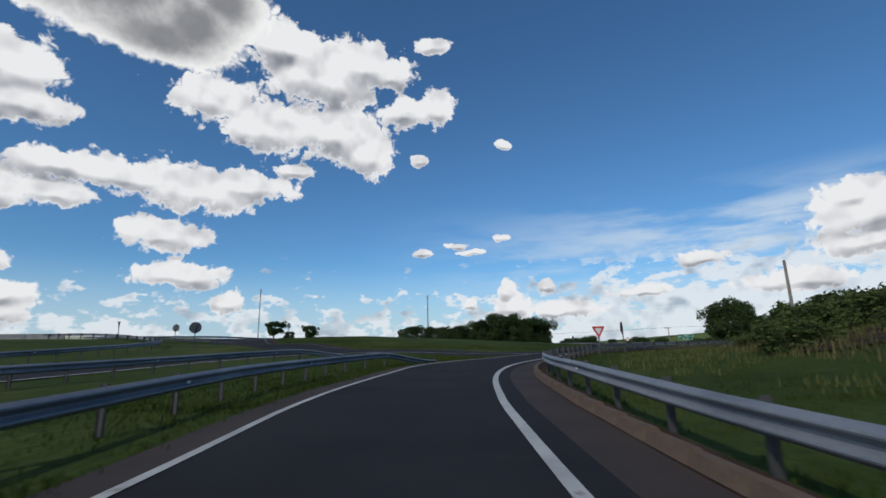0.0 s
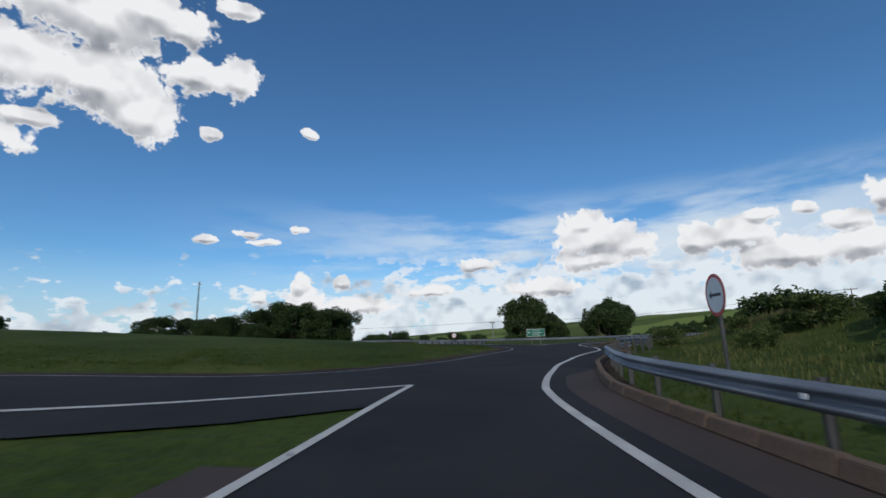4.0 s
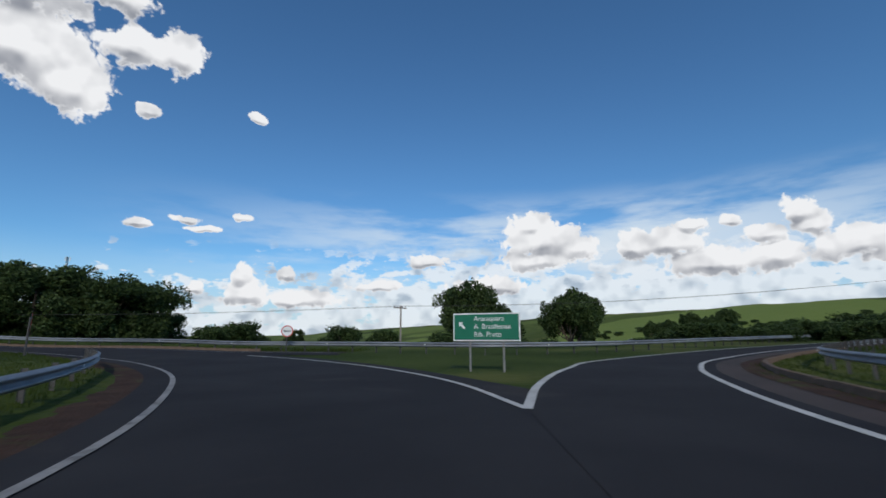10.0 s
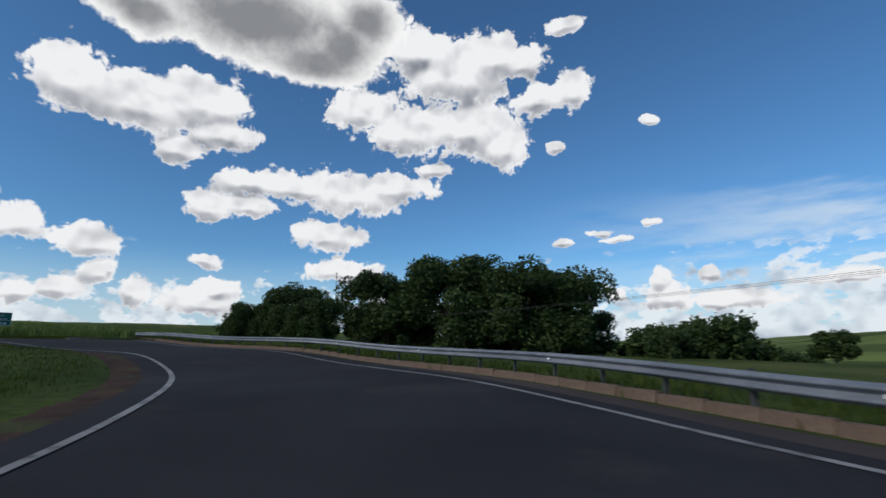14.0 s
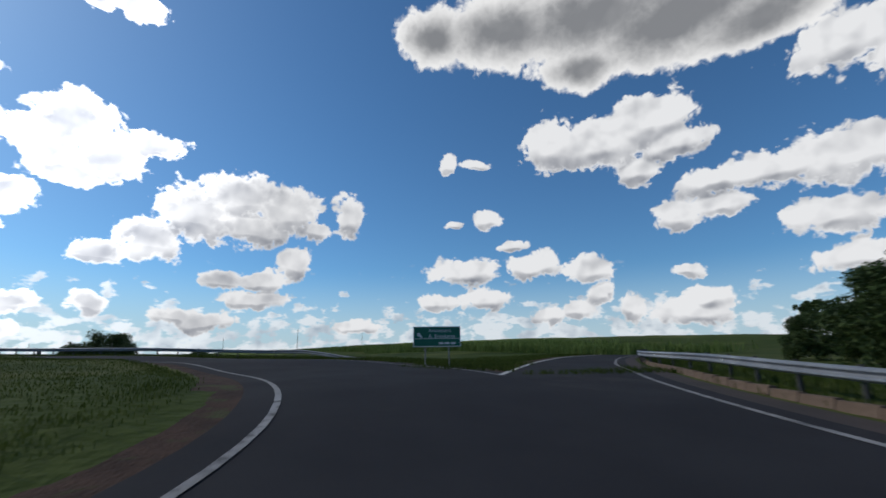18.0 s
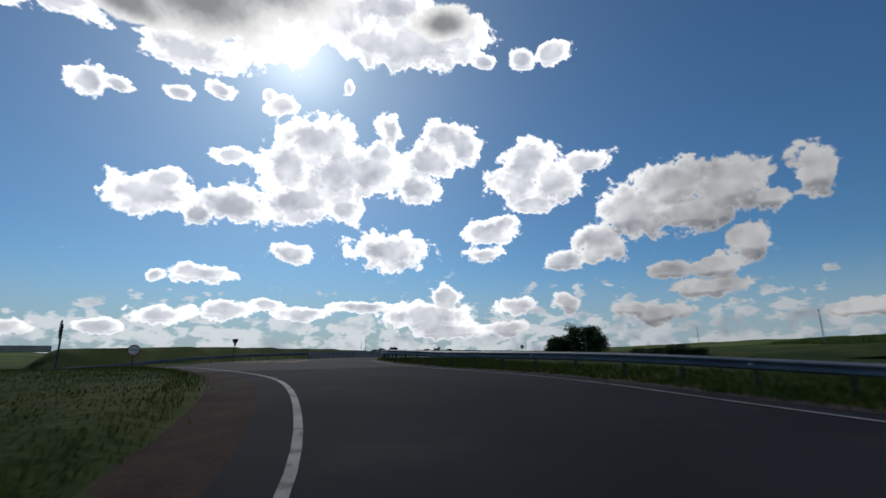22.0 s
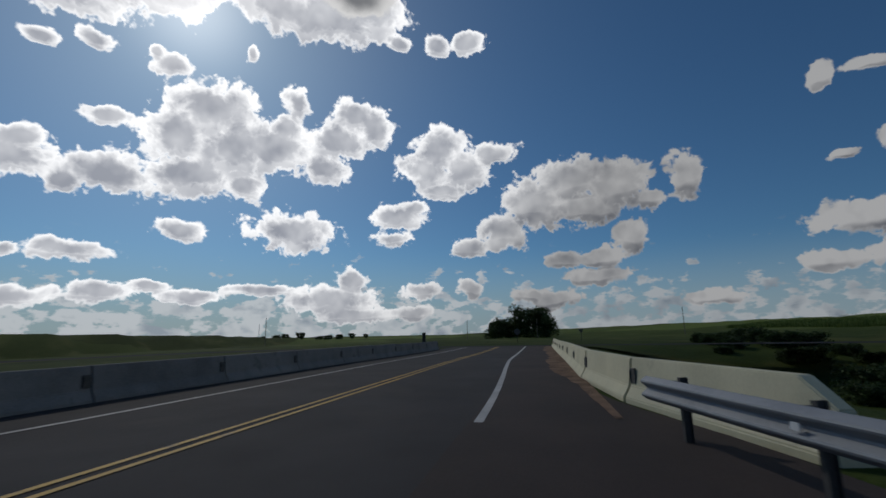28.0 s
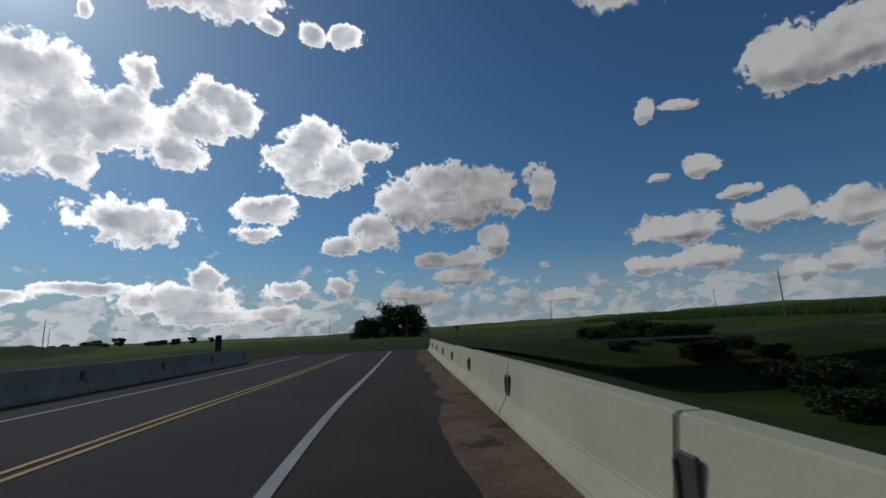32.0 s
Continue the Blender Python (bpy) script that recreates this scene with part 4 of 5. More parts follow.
guard_rail(spline([(30.6, 74.5), (31.5, 80), (31.9, 86), (31.7, 91.5), (31.1, 95.0)]), -1, "short galvanised guard rail on the grass island", lift=-0.06)
guard_rail(spline([(-25.2, 122.4), (-27.4, 120.4), (-30.9, 116.6), (-34.1, 111.0), (-36.4, 104.9), (-38.1, 98.6), (-39.7, 93.4), (-41.6, 88.9), (-44.3, 84.2), (-48.6, 79.4), (-51.8, 77.0), (-55.0, 74.95), (-57.9, 73.35)]),
           1, "galvanised guard rail running up to the concrete barrier", drop_start=True, ramp=8.0)
guard_rail(spline([(-23.5, 8), (-23.8, 28), (-26, 40), (-30.5, 49), (-36, 54.8), (-42, 57.8), (-49, 59.6), (-54.2, 61.4)]), -1, "galvanised guard rail before the bridge")


# ---- concrete barriers of the bridge ----
def barrier_mesh(length, taper=False, mat=CONCRETE):
    prof = [(-0.30, -0.1), (-0.30, 0.08), (-0.17, 0.30), (-0.10, 0.84), (0.10, 0.84), (0.17, 0.30), (0.30, 0.08), (0.30, -0.1)]
    bm = bmesh.new()
    rows = []
    for x in ((0.0, 0.45, length) if taper else (0.0, length)):
        k = 0.62 if taper and x == 0.0 else 1.0
        rows.append([bm.verts.new((x, o, u if u < 0.2 else u * k)) for o, u in prof])
    m = len(prof)
    for j in range(m):
        for r0, r1 in zip(rows, rows[1:]):
            bm.faces.new((r0[j], r1[j], r1[(j + 1) % m], r0[(j + 1) % m]))
    bm.faces.new(rows[0])
    bm.faces.new(list(reversed(rows[-1])))
    bmesh.ops.recalc_face_normals(bm, faces=bm.faces[:])
    bevelled(bm, 0.018, 2)
    me = bpy.data.meshes.new("body")
    bm.to_mesh(me)
    bm.free()
    me.materials.append(mat)
    return me


SEG = 4.45
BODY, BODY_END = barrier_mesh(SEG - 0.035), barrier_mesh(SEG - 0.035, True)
SHADED_BODY, SHADED_END = barrier_mesh(SEG - 0.035, False, SHADED_CONCRETE), barrier_mesh(SEG - 0.035, True, SHADED_CONCRETE)
pb = bmesh.new()
add_box(pb, (0, 0, 0), (0.20, 0.03, 0.30))
add_box(pb, (-0.07, -0.02, 0), (0.03, 0.03, 0.22))
bevelled(pb, 0.006)
PLATE = bpy.data.meshes.new("joint_plate")
pb.to_mesh(PLATE)
pb.free()
PLATE.materials.append(DARK_PLATE)
w_yaw = math.degrees(math.atan2(WD[1], WD[0]))
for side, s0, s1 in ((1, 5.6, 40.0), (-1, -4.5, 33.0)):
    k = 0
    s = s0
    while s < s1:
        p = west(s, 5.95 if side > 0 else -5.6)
        b = thing("concrete_barrier", "pale concrete safety barrier section on the bridge" if side > 0 else "shade-darkened concrete barrier section on the bridge", "barrier", "bridge barriers",
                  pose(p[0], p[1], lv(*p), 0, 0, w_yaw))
        # left sections take the concrete with shade painted in, right ones the sunlit tone
        piece("body", BODY if side > 0 else SHADED_END if k == 0 else SHADED_BODY, b)
        piece("joint_plate", PLATE, b, "dark steel joint plate", pose(SEG - 0.16, 0.16 * side, 0.5, 0, 0, 0 if side < 0 else 180))
        s += SEG
        k += 1

for (s0, c0), (s1, c1), body in (((-3.1, 7.6), (1.2, 6.4), BODY_END), ((1.2, 6.4), (5.6, 5.97), BODY)):     # the flared near end
    p, q = west(s0, c0), west(s1, c1)
    b = thing("concrete_barrier", "pale concrete safety barrier section flaring away from the road", "barrier", "bridge barriers",
              pose(p[0], p[1], lv(*p), 0, 0, math.degrees(math.atan2(q[1] - p[1], q[0] - p[0]))))
    piece("body", body, b)
    piece("joint_plate", PLATE, b, "dark steel joint plate", pose(SEG - 0.16, 0.16, 0.5, 0, 0, 180))

# bridge deck edges below the barriers
for side in (1, -1):
    bm = bmesh.new()
    p = west(22, 6.0 * side)
    add_box(bm, (0, 0, -0.6), (32, 0.9, 1.0))
    bevelled(bm, 0.03)
    ob = part("bridge_edge_beam", bm, CONCRETE)
    ob.matrix_basis = pose(p[0], p[1], lv(*p) - 0.06, 0, 0, w_yaw)
    tagged(ob, "concrete edge beam of the road bridge", "bridge", kind="structure")


# ---- signs ----
def disc(bm, r, y, n=40, depth=0.004):
    bmesh.ops.create_cone(bm, cap_ends=True, segments=n, radius1=r, radius2=r, depth=depth, matrix=Matrix.Translation((0, y, 0)) @ pose(0, 0, 0, 90))


def poly(bm, pts, y, depth=0.004):
    f = [bm.verts.new((a, y, b)) for a, b in pts]
    g = [bm.verts.new((a, y + depth, b)) for a, b in pts]
    n = len(pts)
    bm.faces.new(f)
    bm.faces.new(list(reversed(g)))
    for i in range(n):
        bm.faces.new((f[i], g[i], g[(i + 1) % n], f[(i + 1) % n]))
    bmesh.ops.recalc_face_normals(bm, faces=bm.faces[:])


def sign_post(owner, height, r=0.045, x=0.0, y=0.05):
    bm = bmesh.new()
    add_rod(bm, (x, y, -0.3), (x, y, height), r, n=10)
    part("post", bm, POST, owner, "grey steel post")


def arrow_sign(x, y, z, yaw, label, flip=False, size=0.5):
    """Round one-way sign: face towards -y of its own axes."""
    o = thing("round_sign", label, "road sign", "round arrow signs", pose(x, y, z, 0, 0, yaw))
    h = 1.85
    sign_post(o, h + size * 0.6)
    for nm, r, yy, mat, lab in (("back_plate", size, 0.0, SIGN_BACK, "dull grey back"), ("border", size, -0.006, SIGN_RED, "red border"), ("face", size * 0.83, -0.012, SIGN_WHITE, "white face")):
        bm = bmesh.new()
        disc(bm, r, 0)
        ob = part(nm, bm, mat, o, lab)
        ob.matrix_basis = pose(0, yy, h + 0.05)
    s = -1 if flip else 1
    bm = bmesh.new()
    poly(bm, [(s * a * size, b * size) for a, b in ((-0.6, 0.0), (-0.34, 0.2), (-0.34, 0.07), (0.6, 0.07), (0.6, -0.07), (-0.34, -0.07), (-0.34, -0.2))], -0.018)
    part("arrow", bm, SIGN_BLACK, ob, "black arrow").matrix_basis = pose(0, 0.012, 0)
    return o


def yield_sign(x, y, z, yaw, label, side=0.95, h=1.55):
    o = thing("yield_sign", label, "road sign", "yield signs", pose(x, y, z, 0, 0, yaw))
    sign_post(o, h + 0.65)
    tri = [(-side / 2, side * 0.433 * 1.0), (side / 2, side * 0.433), (0, -side * 0.433)]
    for nm, k, yy, mat, lab in (("back_plate", 1.0, 0.0, SIGN_BACK, "dull grey back"), ("border", 1.0, -0.006, SIGN_RED, "red border"), ("face", 0.55, -0.012, SIGN_WHITE, "white triangle")):
        bm = bmesh.new()
        pts = []
        for i in range(3):
            a, b, c = Vector(tri[i - 1]), Vector(tri[i]), Vector(tri[(i + 1) % 3])
            for q in (a, c):
                pts.append(tuple((b + (q - b).normalized() * 0.06) * k + Vector((0, side * 0.14 * (1 - k)))))
        poly(bm, pts, 0)
        part(nm, bm, mat, o, lab).matrix_basis = pose(0, yy, h + 0.3)
    return o


def lettering(owner, text, size, x, z, name="lettering"):
    cu = bpy.data.curves.new(name, "FONT")
    cu.body, cu.size, cu.extrude = text, size, 0.001
    ob = bpy.data.objects.new(name, cu)
    me = bpy.data.meshes.new_from_object(ob)
    bpy.data.objects.remove(ob)
    me.materials.clear()
    me.materials.append(SIGN_WHITE)
    return piece(name, me, owner, "white lettering", pose(x, -0.034, z, 90, 0, 0))


def direction_sign(x, y, z, yaw, w, h, low, lines, label, bars=0, divider=False):
    o = thing("direction_sign", label, "road sign", "green direction signs", pose(x, y, z, 0, 0, yaw))
    for px in (-w * 0.25, w * 0.25):
        bm = bmesh.new()
        add_box(bm, (px, 0.06, (low + h) / 2 - 0.2), (0.065, 0.065, low + h + 0.2))
        bevelled(bm, 0.008)
        part("post", bm, PALE_POST, o, "pale square post")
    for nm, k, yy, mat, lab in (("back_plate", 0.0, 0.0, SIGN_BACK, "dull grey back"), ("border", 0.0, -0.012, SIGN_WHITE, "white border"), ("panel", 0.045, -0.022, SIGN_GREEN, "green panel")):
        bm = bmesh.new()
        add_box(bm, (0, yy, low + h / 2), (w - 2 * k, 0.012, h - 2 * k))
        bevelled(bm, 0.003)
        panel = part(nm, bm, mat, o, lab)
    for i, tx in enumerate(lines):
        start = -w * 0.18
        for word in tx.split():
            put = lettering(panel, word, h * 0.25, start, low + h * (0.72 - 0.28 * i))
            start += max(q.co.x for q in put.data.vertices) + h * 0.09
    for i in range(bars):
        bm = bmesh.new()
        add_box(bm, (w * 0.08 + (i % 3) * w * 0.13, -0.03, low + h * 0.17), (w * 0.10, 0.004, h * 0.10))
        part("letter_bar", bm, SIGN_WHITE, panel, "illegible white lettering")
    if divider:
        bm = bmesh.new()
        add_box(bm, (0, -0.03, low + h * 0.40), (w * 0.96, 0.004, 0.025))
        part("divider", bm, SIGN_WHITE, panel, "white dividing line")
    bm = bmesh.new()
    c = math.radians(45)
    pts = [(-0.16, 0.16), (0.06, 0.16), (-0.015, 0.09), (0.16, -0.09), (0.09, -0.16), (-0.09, 0.015), (-0.16, -0.06)]
    poly(bm, [(a * h * 0.8, b * h * 0.8) for a, b in pts], -0.032)
    part("arrow", bm, SIGN_WHITE, panel, "white slanting arrow").matrix_basis = pose(-w * 0.36, 0, low + h * 0.55)
    return o


yield_sign(10.8, 31.45, lv(10.8, 31.45) - 0.18, 4, "red and white triangular yield sign on a grey post")
arrow_sign(14.75, 37.35, lv(14.75, 37.35) + 0.15, 236, "round red-bordered sign with a black arrow, beside the slip road")
arrow_sign(41.9, 103.3, lv(41.9, 103.3) - 0.38, 342, "round red-bordered sign with a black arrow, before the guard rail", size=0.42)
arrow_sign(28.4, 99.3, lv(28.4, 99.3) + 0.0, 100, "round red-bordered sign with a black arrow, on the grass island", True)
arrow_sign(-26.5, 78.0, on_ground(-26.5, 78.0) + 0.25, 72, "round sign on the grass island, seen from behind")
arrow_sign(-35.3, 60.0, lv(-35.3, 60), 172, "round sign with a dark bar beyond the hatched paint")
yield_sign(-44.0, 61.5, lv(-44, 61.5) + 0.1, 286, "triangular yield sign beside the bridge road, seen from behind")
arrow_sign(-22.1, 40.5, on_ground(-22.1, 40.5) + 0.2, 215, "round sign on the south verge, seen from behind")
arrow_sign(-127, 48.5, on_ground(-127, 48.5), 280, "round sign beyond the bridge, seen from behind")
yield_sign(-139.5, 57, on_ground(-139.5, 57), 280, "triangular yield sign beyond the bridge, seen from behind")
arrow_sign(91, 81.2, on_ground(91, 81.2), 300, "round sign with two dark bars beside the east road")
direction_sign(43.9, 82.3, lv(43.9, 82.3), 306, 2.55, 1.02, 1.08, ("Araraquara", "A. Brasiliense", "Rib. Preto"), "green direction sign with white lettering on two posts")
direction_sign(-13.55, 125.3, lv(-13.55, 125.3), 85, 2.75, 1.15, 1.08, ("Araraquara", "A. Brasiliense"), "green direction sign with worn white lettering on posts", 3, True)


# ---- poles, masts, wires ----
def utility_pole(x, y, z, h, yaw, label, arm=True):
    o = thing("utility_pole", label, "utility pole", "utility poles", pose(x, y, z, 0, 0, yaw))
    bm = bmesh.new()
    add_rod(bm, (0, 0, -0.8), (0, 0, h), 0.12, 0.08, 12)
    part("shaft", bm, WOOD_POLE, o)
    if arm:
        bm = bmesh.new()
        add_box(bm, (0, 0.1, h - 0.25), (2.2, 0.10, 0.12))
        bevelled(bm, 0.01)
        part("cross_arm", bm, WOOD_POLE, o)
        for a in (-1.0, -0.45, 0.45, 1.0):
            bm = bmesh.new()
            add_rod(bm, (a, 0.1, h - 0.19), (a, 0.1, h - 0.02), 0.05, 0.03, 8)
            part("insulator", bm, SIGN_BACK, o, "grey insulator")
    return o


def mast(x, y, z, h, label, width=1.4):
    o = thing("lattice_mast", label, "radio mast", "radio masts", pose(x, y, z))
    legs = [(width / 2 * math.cos(a), width / 2 * math.sin(a)) for a in (0.5, 2.6, 4.7)]
    for lx, ly in legs:
        bm = bmesh.new()
        add_rod(bm, (lx, ly, 0), (lx * 0.6, ly * 0.6, h), 0.16, 0.12, 6)
        part("leg", bm, POST, o)
    bm = bmesh.new()
    n = int(h / 2.2)
    for k in range(n):
        s = 1 - 0.4 * k / n
        for i in range(3):
            a, b = legs[i], legs[(i + 1) % 3]
            add_rod(bm, (a[0] * s, a[1] * s, k * h / n), (b[0] * s, b[1] * s, (k + 1) * h / n), 0.07, n=4)
    part("bracing", bm, POST, o)
    for k, zz in ((0, 0.97), (2, 0.90), (4, 0.97)):
        bm = bmesh.new()
        add_box(bm, (math.cos(k) * 1.2, math.sin(k) * 1.2, h * zz), (0.5, 0.5, 2.4))
        part("antenna", bm, SIGN_WHITE, o, "pale antenna panel")
    return o


utility_pole(22.8, 29.2, on_ground(22.8, 29.2), 5.2, 20, "grey timber pole on the bank", False)
utility_pole(56.4, 113.3, on_ground(56.4, 113.3), 5.1 - on_ground(56.4, 113.3), 25, "timber utility pole with a cross arm")
utility_pole(104, 70, on_ground(104, 70), 7.0, 80, "timber utility pole with a cross arm")
mast(-194, 477, on_ground(-194, 477), 64, "tall slender lattice radio mast")
mast(-13.5, 415, on_ground(-13.5, 415), 50, "tall slender lattice radio mast")
for i, (x, y) in enumerate(((-150, -40), (-190, -90), (-230, -8), (-240, 20), (-150, 110), (-210, 75), (-260, 140))):
    utility_pole(x, y, on_ground(x, y), 8.5, 40 + 20 * i, "distant timber utility pole in the fields", False)

for k in range(3):
    a, b = Vector((56.4 - 0.9 + 0.8 * k, 113.3, 5.05)), Vector((104, 70 + 0.8 * k, on_ground(104, 70) + 6.9))
    c = Vector((-20 + k, 178, 6.5))
    for p, q in ((a, b), (a, c)):
        bm = bmesh.new()
        rings = []
        for i in range(15):
            s = i / 14
            w = p.lerp(q, s) - Vector((0, 0, 4 * s * (1 - s) * 1.2))
            rings.append([bm.verts.new(w + Vector((0, 0.008 * math.cos(a), 0.008 * math.sin(a)))) for a in (0, 1.57, 3.14, 4.71)])
        for r0, r1 in zip(rings, rings[1:]):
            for k4 in range(4):
                bm.faces.new((r0[k4], r0[(k4 + 1) % 4], r1[(k4 + 1) % 4], r1[k4]))
        ob = part("power_line", bm, WIRE)
        tagged(ob, "thin dark sagging power cable", "cable", "power cables")


# ---- trees and plants ----
def leaf_cloud(rnd, blobs, count, size, shape=1.0):
    """Loose leaves in the shells of many small rounds: vertices and faces."""
    verts, faces = [], []
    vol = [r[3] ** 2 for r in blobs]
    tot = sum(vol)
    for (cx, cy, cz, r), w in zip(blobs, vol):
        for _ in range(max(4, int(count * w / tot))):
            u = Vector((rnd.gauss(0, 1), rnd.gauss(0, 1), rnd.gauss(0, 1))).normalized()
            c = Vector((cx, cy, cz)) + u * r * (0.45 + 0.62 * rnd.random() ** 0.6)
            c.z -= 0.15 * r
            a = Vector((rnd.gauss(0, 1), rnd.gauss(0, 1), rnd.gauss(0, 0.6))).normalized()
            b = a.cross(Vector((rnd.gauss(0, 1), rnd.gauss(0, 1), rnd.gauss(0, 1)))).normalized()
            s = size * rnd.uniform(0.6, 1.4)
            i = len(verts)
            verts += [c - a * s, c + b * s * 0.45 * shape, c + a * s, c - b * s * 0.45 * shape]
            faces.append((i, i + 1, i + 2, i + 3))
    return verts, faces


def tree_maker(name, label, height, width, trunk_h, count, leaf, seed, mat=LEAF, lean=0.0, skirt=False, group="trees"):
    """A tapered trunk, forking limbs and a crown of many leaves gathered in uneven clumps."""
    rnd = random.Random(seed)
    o = thing(name, label, "tree", group)
    bm = bmesh.new()
    top = Vector((lean, 0, height * 0.62))
    add_rod(bm, (0, 0, -0.5), (0, 0, trunk_h * 0.5), height * 0.034, height * 0.027, 10)
    add_rod(bm, (0, 0, trunk_h * 0.47), top, height * 0.027, height * 0.012, 8)
    part("trunk", bm, BARK, o)
    blobs = []
    limbs = 9
    for i in range(limbs):
        a = i * 2.4 + rnd.uniform(-0.4, 0.4)
        r = width / 2 * rnd.uniform(0.45, 0.8)
        zz = height * rnd.uniform(0.30 if skirt else 0.42, 0.80)
        end = Vector((math.cos(a) * r, math.sin(a) * r, zz))
        start = Vector((0, 0, trunk_h * rnd.uniform(0.6, 1.3)))
        lb = bmesh.new()
        mid = start.lerp(end, 0.5) + Vector((0, 0, -0.05 * height))
        add_rod(lb, start, mid, height * 0.014, height * 0.009, 6)
        add_rod(lb, mid, end, height * 0.009, height * 0.004, 6)
        part("limb", lb, BARK, o)
        for _ in range(4):
            q = end + Vector((rnd.gauss(0, 1), rnd.gauss(0, 1), rnd.gauss(0, 0.7))) * width * 0.10
            blobs.append((q.x, q.y, q.z, width * rnd.uniform(0.08, 0.15)))
    for _ in range(16):
        a, r = rnd.uniform(0, 6.28), width / 2 * math.sqrt(rnd.random()) * 0.78
        zz = height * (0.60 + 0.30 * math.sqrt(max(0.0, 1 - (2 * r / width) ** 2))) * rnd.uniform(0.9, 1.03)
        blobs.append((math.cos(a) * r, math.sin(a) * r, zz - width * 0.06, width * rnd.uniform(0.09, 0.15)))
    if skirt:
        for _ in range(18):
            a, r = rnd.uniform(0, 6.28), width / 2 * rnd.uniform(0.5, 0.85)
            blobs.append((math.cos(a) * r, math.sin(a) * r, height * rnd.uniform(0.10, 0.4), width * rnd.uniform(0.08, 0.14)))
    v, f = leaf_cloud(rnd, blobs, count, leaf)
    piece("crown", mesh_of("crown", v, f, mat), o)
    return o


def planted(kind, x, y, scale=1.0, turn=0.0, sink=0.0, wide=1.0, label=""):
    o = copy_thing(kind, pose(x, y, on_ground(x, y) - sink, 0, 0, turn) @ Matrix.Diagonal((scale * wide, scale * wide, scale, 1)))
    return tagged(o, label) if label else o


BROAD = tree_maker("broad_tree", "dense dark-green broadleaf tree behind the guard rail", 8.5, 9.5, 1.8, 24000, 0.18, 11, skirt=True)
BROAD.matrix_basis = pose(27.5, 150.0, on_ground(27.5, 150) - 0.2) @ Matrix.Diagonal((1.2, 1.2, 1.22, 1))
for x, y, s, t in ((32.0, 152.5, 0.95, 40), (20.0, 149.0, 1.12, 100), (13.5, 147.5, 0.85, 210), (30, 158, 1.1, 20), (22, 158, 1.1, 250),
                   (10.2, 137.6, 0.46, 90), (4.6, 141.5, 0.62, 15), (0.8, 139.8, 0.44, 130), (-5.5, 146.8, 0.36, 250), (-13, 153, 0.36, 10), (8.0, 155.0, 0.60, 60)):
    planted(BROAD, x, y, s, t, 0.2)
for x, y, s, t in ((-12, 172, 0.80, 20), (-3, 177, 0.88, 80), (6, 171, 0.78, 140), (15, 174, 0.84, 200), (24, 169, 0.78, 260), (34, 164, 0.70, 310), (44, 160, 0.5, 30)):
    planted(BROAD, x, y, s, t, 0.2, 1.15, label="tall dark broadleaf tree at the back of the wood")
TALL = tree_maker("open_tree", "open-crowned dark tree beside the east road", 17, 16, 5.0, 12000, 0.42, 23)
TALL.matrix_basis = pose(147, 170, on_ground(147, 170) - 0.3) @ Matrix.Diagonal((1.12, 1.12, 1.3, 1))
planted(TALL, 120, 186, 1.3, 120, 0.3, 0.85)
planted(TALL, 158, 176, 1.15, 70, 0.3, 0.85)
planted(TALL, 130, 186, 0.95, 200, 0.3)
for i, a in enumerate((55.9, 57.6, 59.6, 61.2, 62.6)):     # a row of dark trees on the hillside
    r = 205 + 9 * (i % 3)
    planted(TALL, 24 + r * math.sin(radians(a)), 56 + r * math.cos(radians(a)), (0.50, 0.46, 0.54, 0.50, 0.56)[i], 67 * i, 0.4, 0.8, label="tall narrow dark tree in a row on the hillside")
for i, a in enumerate((65.6, 67.0, 68.4, 77.5, 79.5, 81)):
    r = 215 if i < 3 else 260
    planted(BROAD, 24 + r * math.sin(radians(a)), 56 + r * math.cos(radians(a)), 0.55, 50 * i, 0.4, 1.2)
LONE = tree_maker("lone_tree", "broad dark-crowned tree at the end of the bridge road", 10.5, 17, 2.0, 15000, 0.34, 37, skirt=True)
LONE.matrix_basis = pose(-258, 13, on_ground(-258, 13) - 0.2) @ Matrix.Diagonal((1.35, 1.35, 1.4, 1))
planted(LONE, -253, -1.5, 0.62, 80, 0.2, label="smaller dark tree beside the lone tree")
SMALL = tree_maker("small_tree", "small round-crowned tree in the fields", 7, 6, 1.6, 5000, 0.26, 41)
SMALL.matrix_basis = pose(-96, 284, on_ground(-96, 284) - 0.2, 0, 0, 40)
for x, y, s in ((-104, 280, 1.9), (-84, 288, 1.7), (62, 150, 0.6), (75, 160, 0.8), (88, 150, 0.7), (95, 165, 0.9), (52, 140, 0.45), (110, 170, 1.0), (125, 165, 0.8),
                (30, 26, 0.6), (40, 22, 0.7), (46, 30, 0.75), (58, 34, 0.7), (30, 38, 0.4), (72, 60, 0.55), (85, 40, 0.8), (90, 62, 0.7), (120, 70, 0.9), (128, 74, 1.0), (140, 84, 1.0), (112, 62, 0.8)):
    planted(SMALL, x, y, s, x * 7, 0.15)
BUSH = tree_maker("shrub", "low dark-green shrub on the verge", 2.6, 3.8, 0.4, 3200, 0.15, 53, mat=LEAF, skirt=True, group="shrubs")
BUSH.matrix_basis = pose(24.5, 31.0, on_ground(24.5, 31) - 0.1)
OLIVE = tree_maker("olive_shrub", "dull olive-green shrub among the bank grass", 2.2, 3.0, 0.3, 2600, 0.12, 67, mat=LEAF_PALE, skirt=True, group="shrubs")
OLIVE.matrix_basis = pose(19.5, 24.0, on_ground(19.5, 24) - 0.1)
rb = random.Random(9)
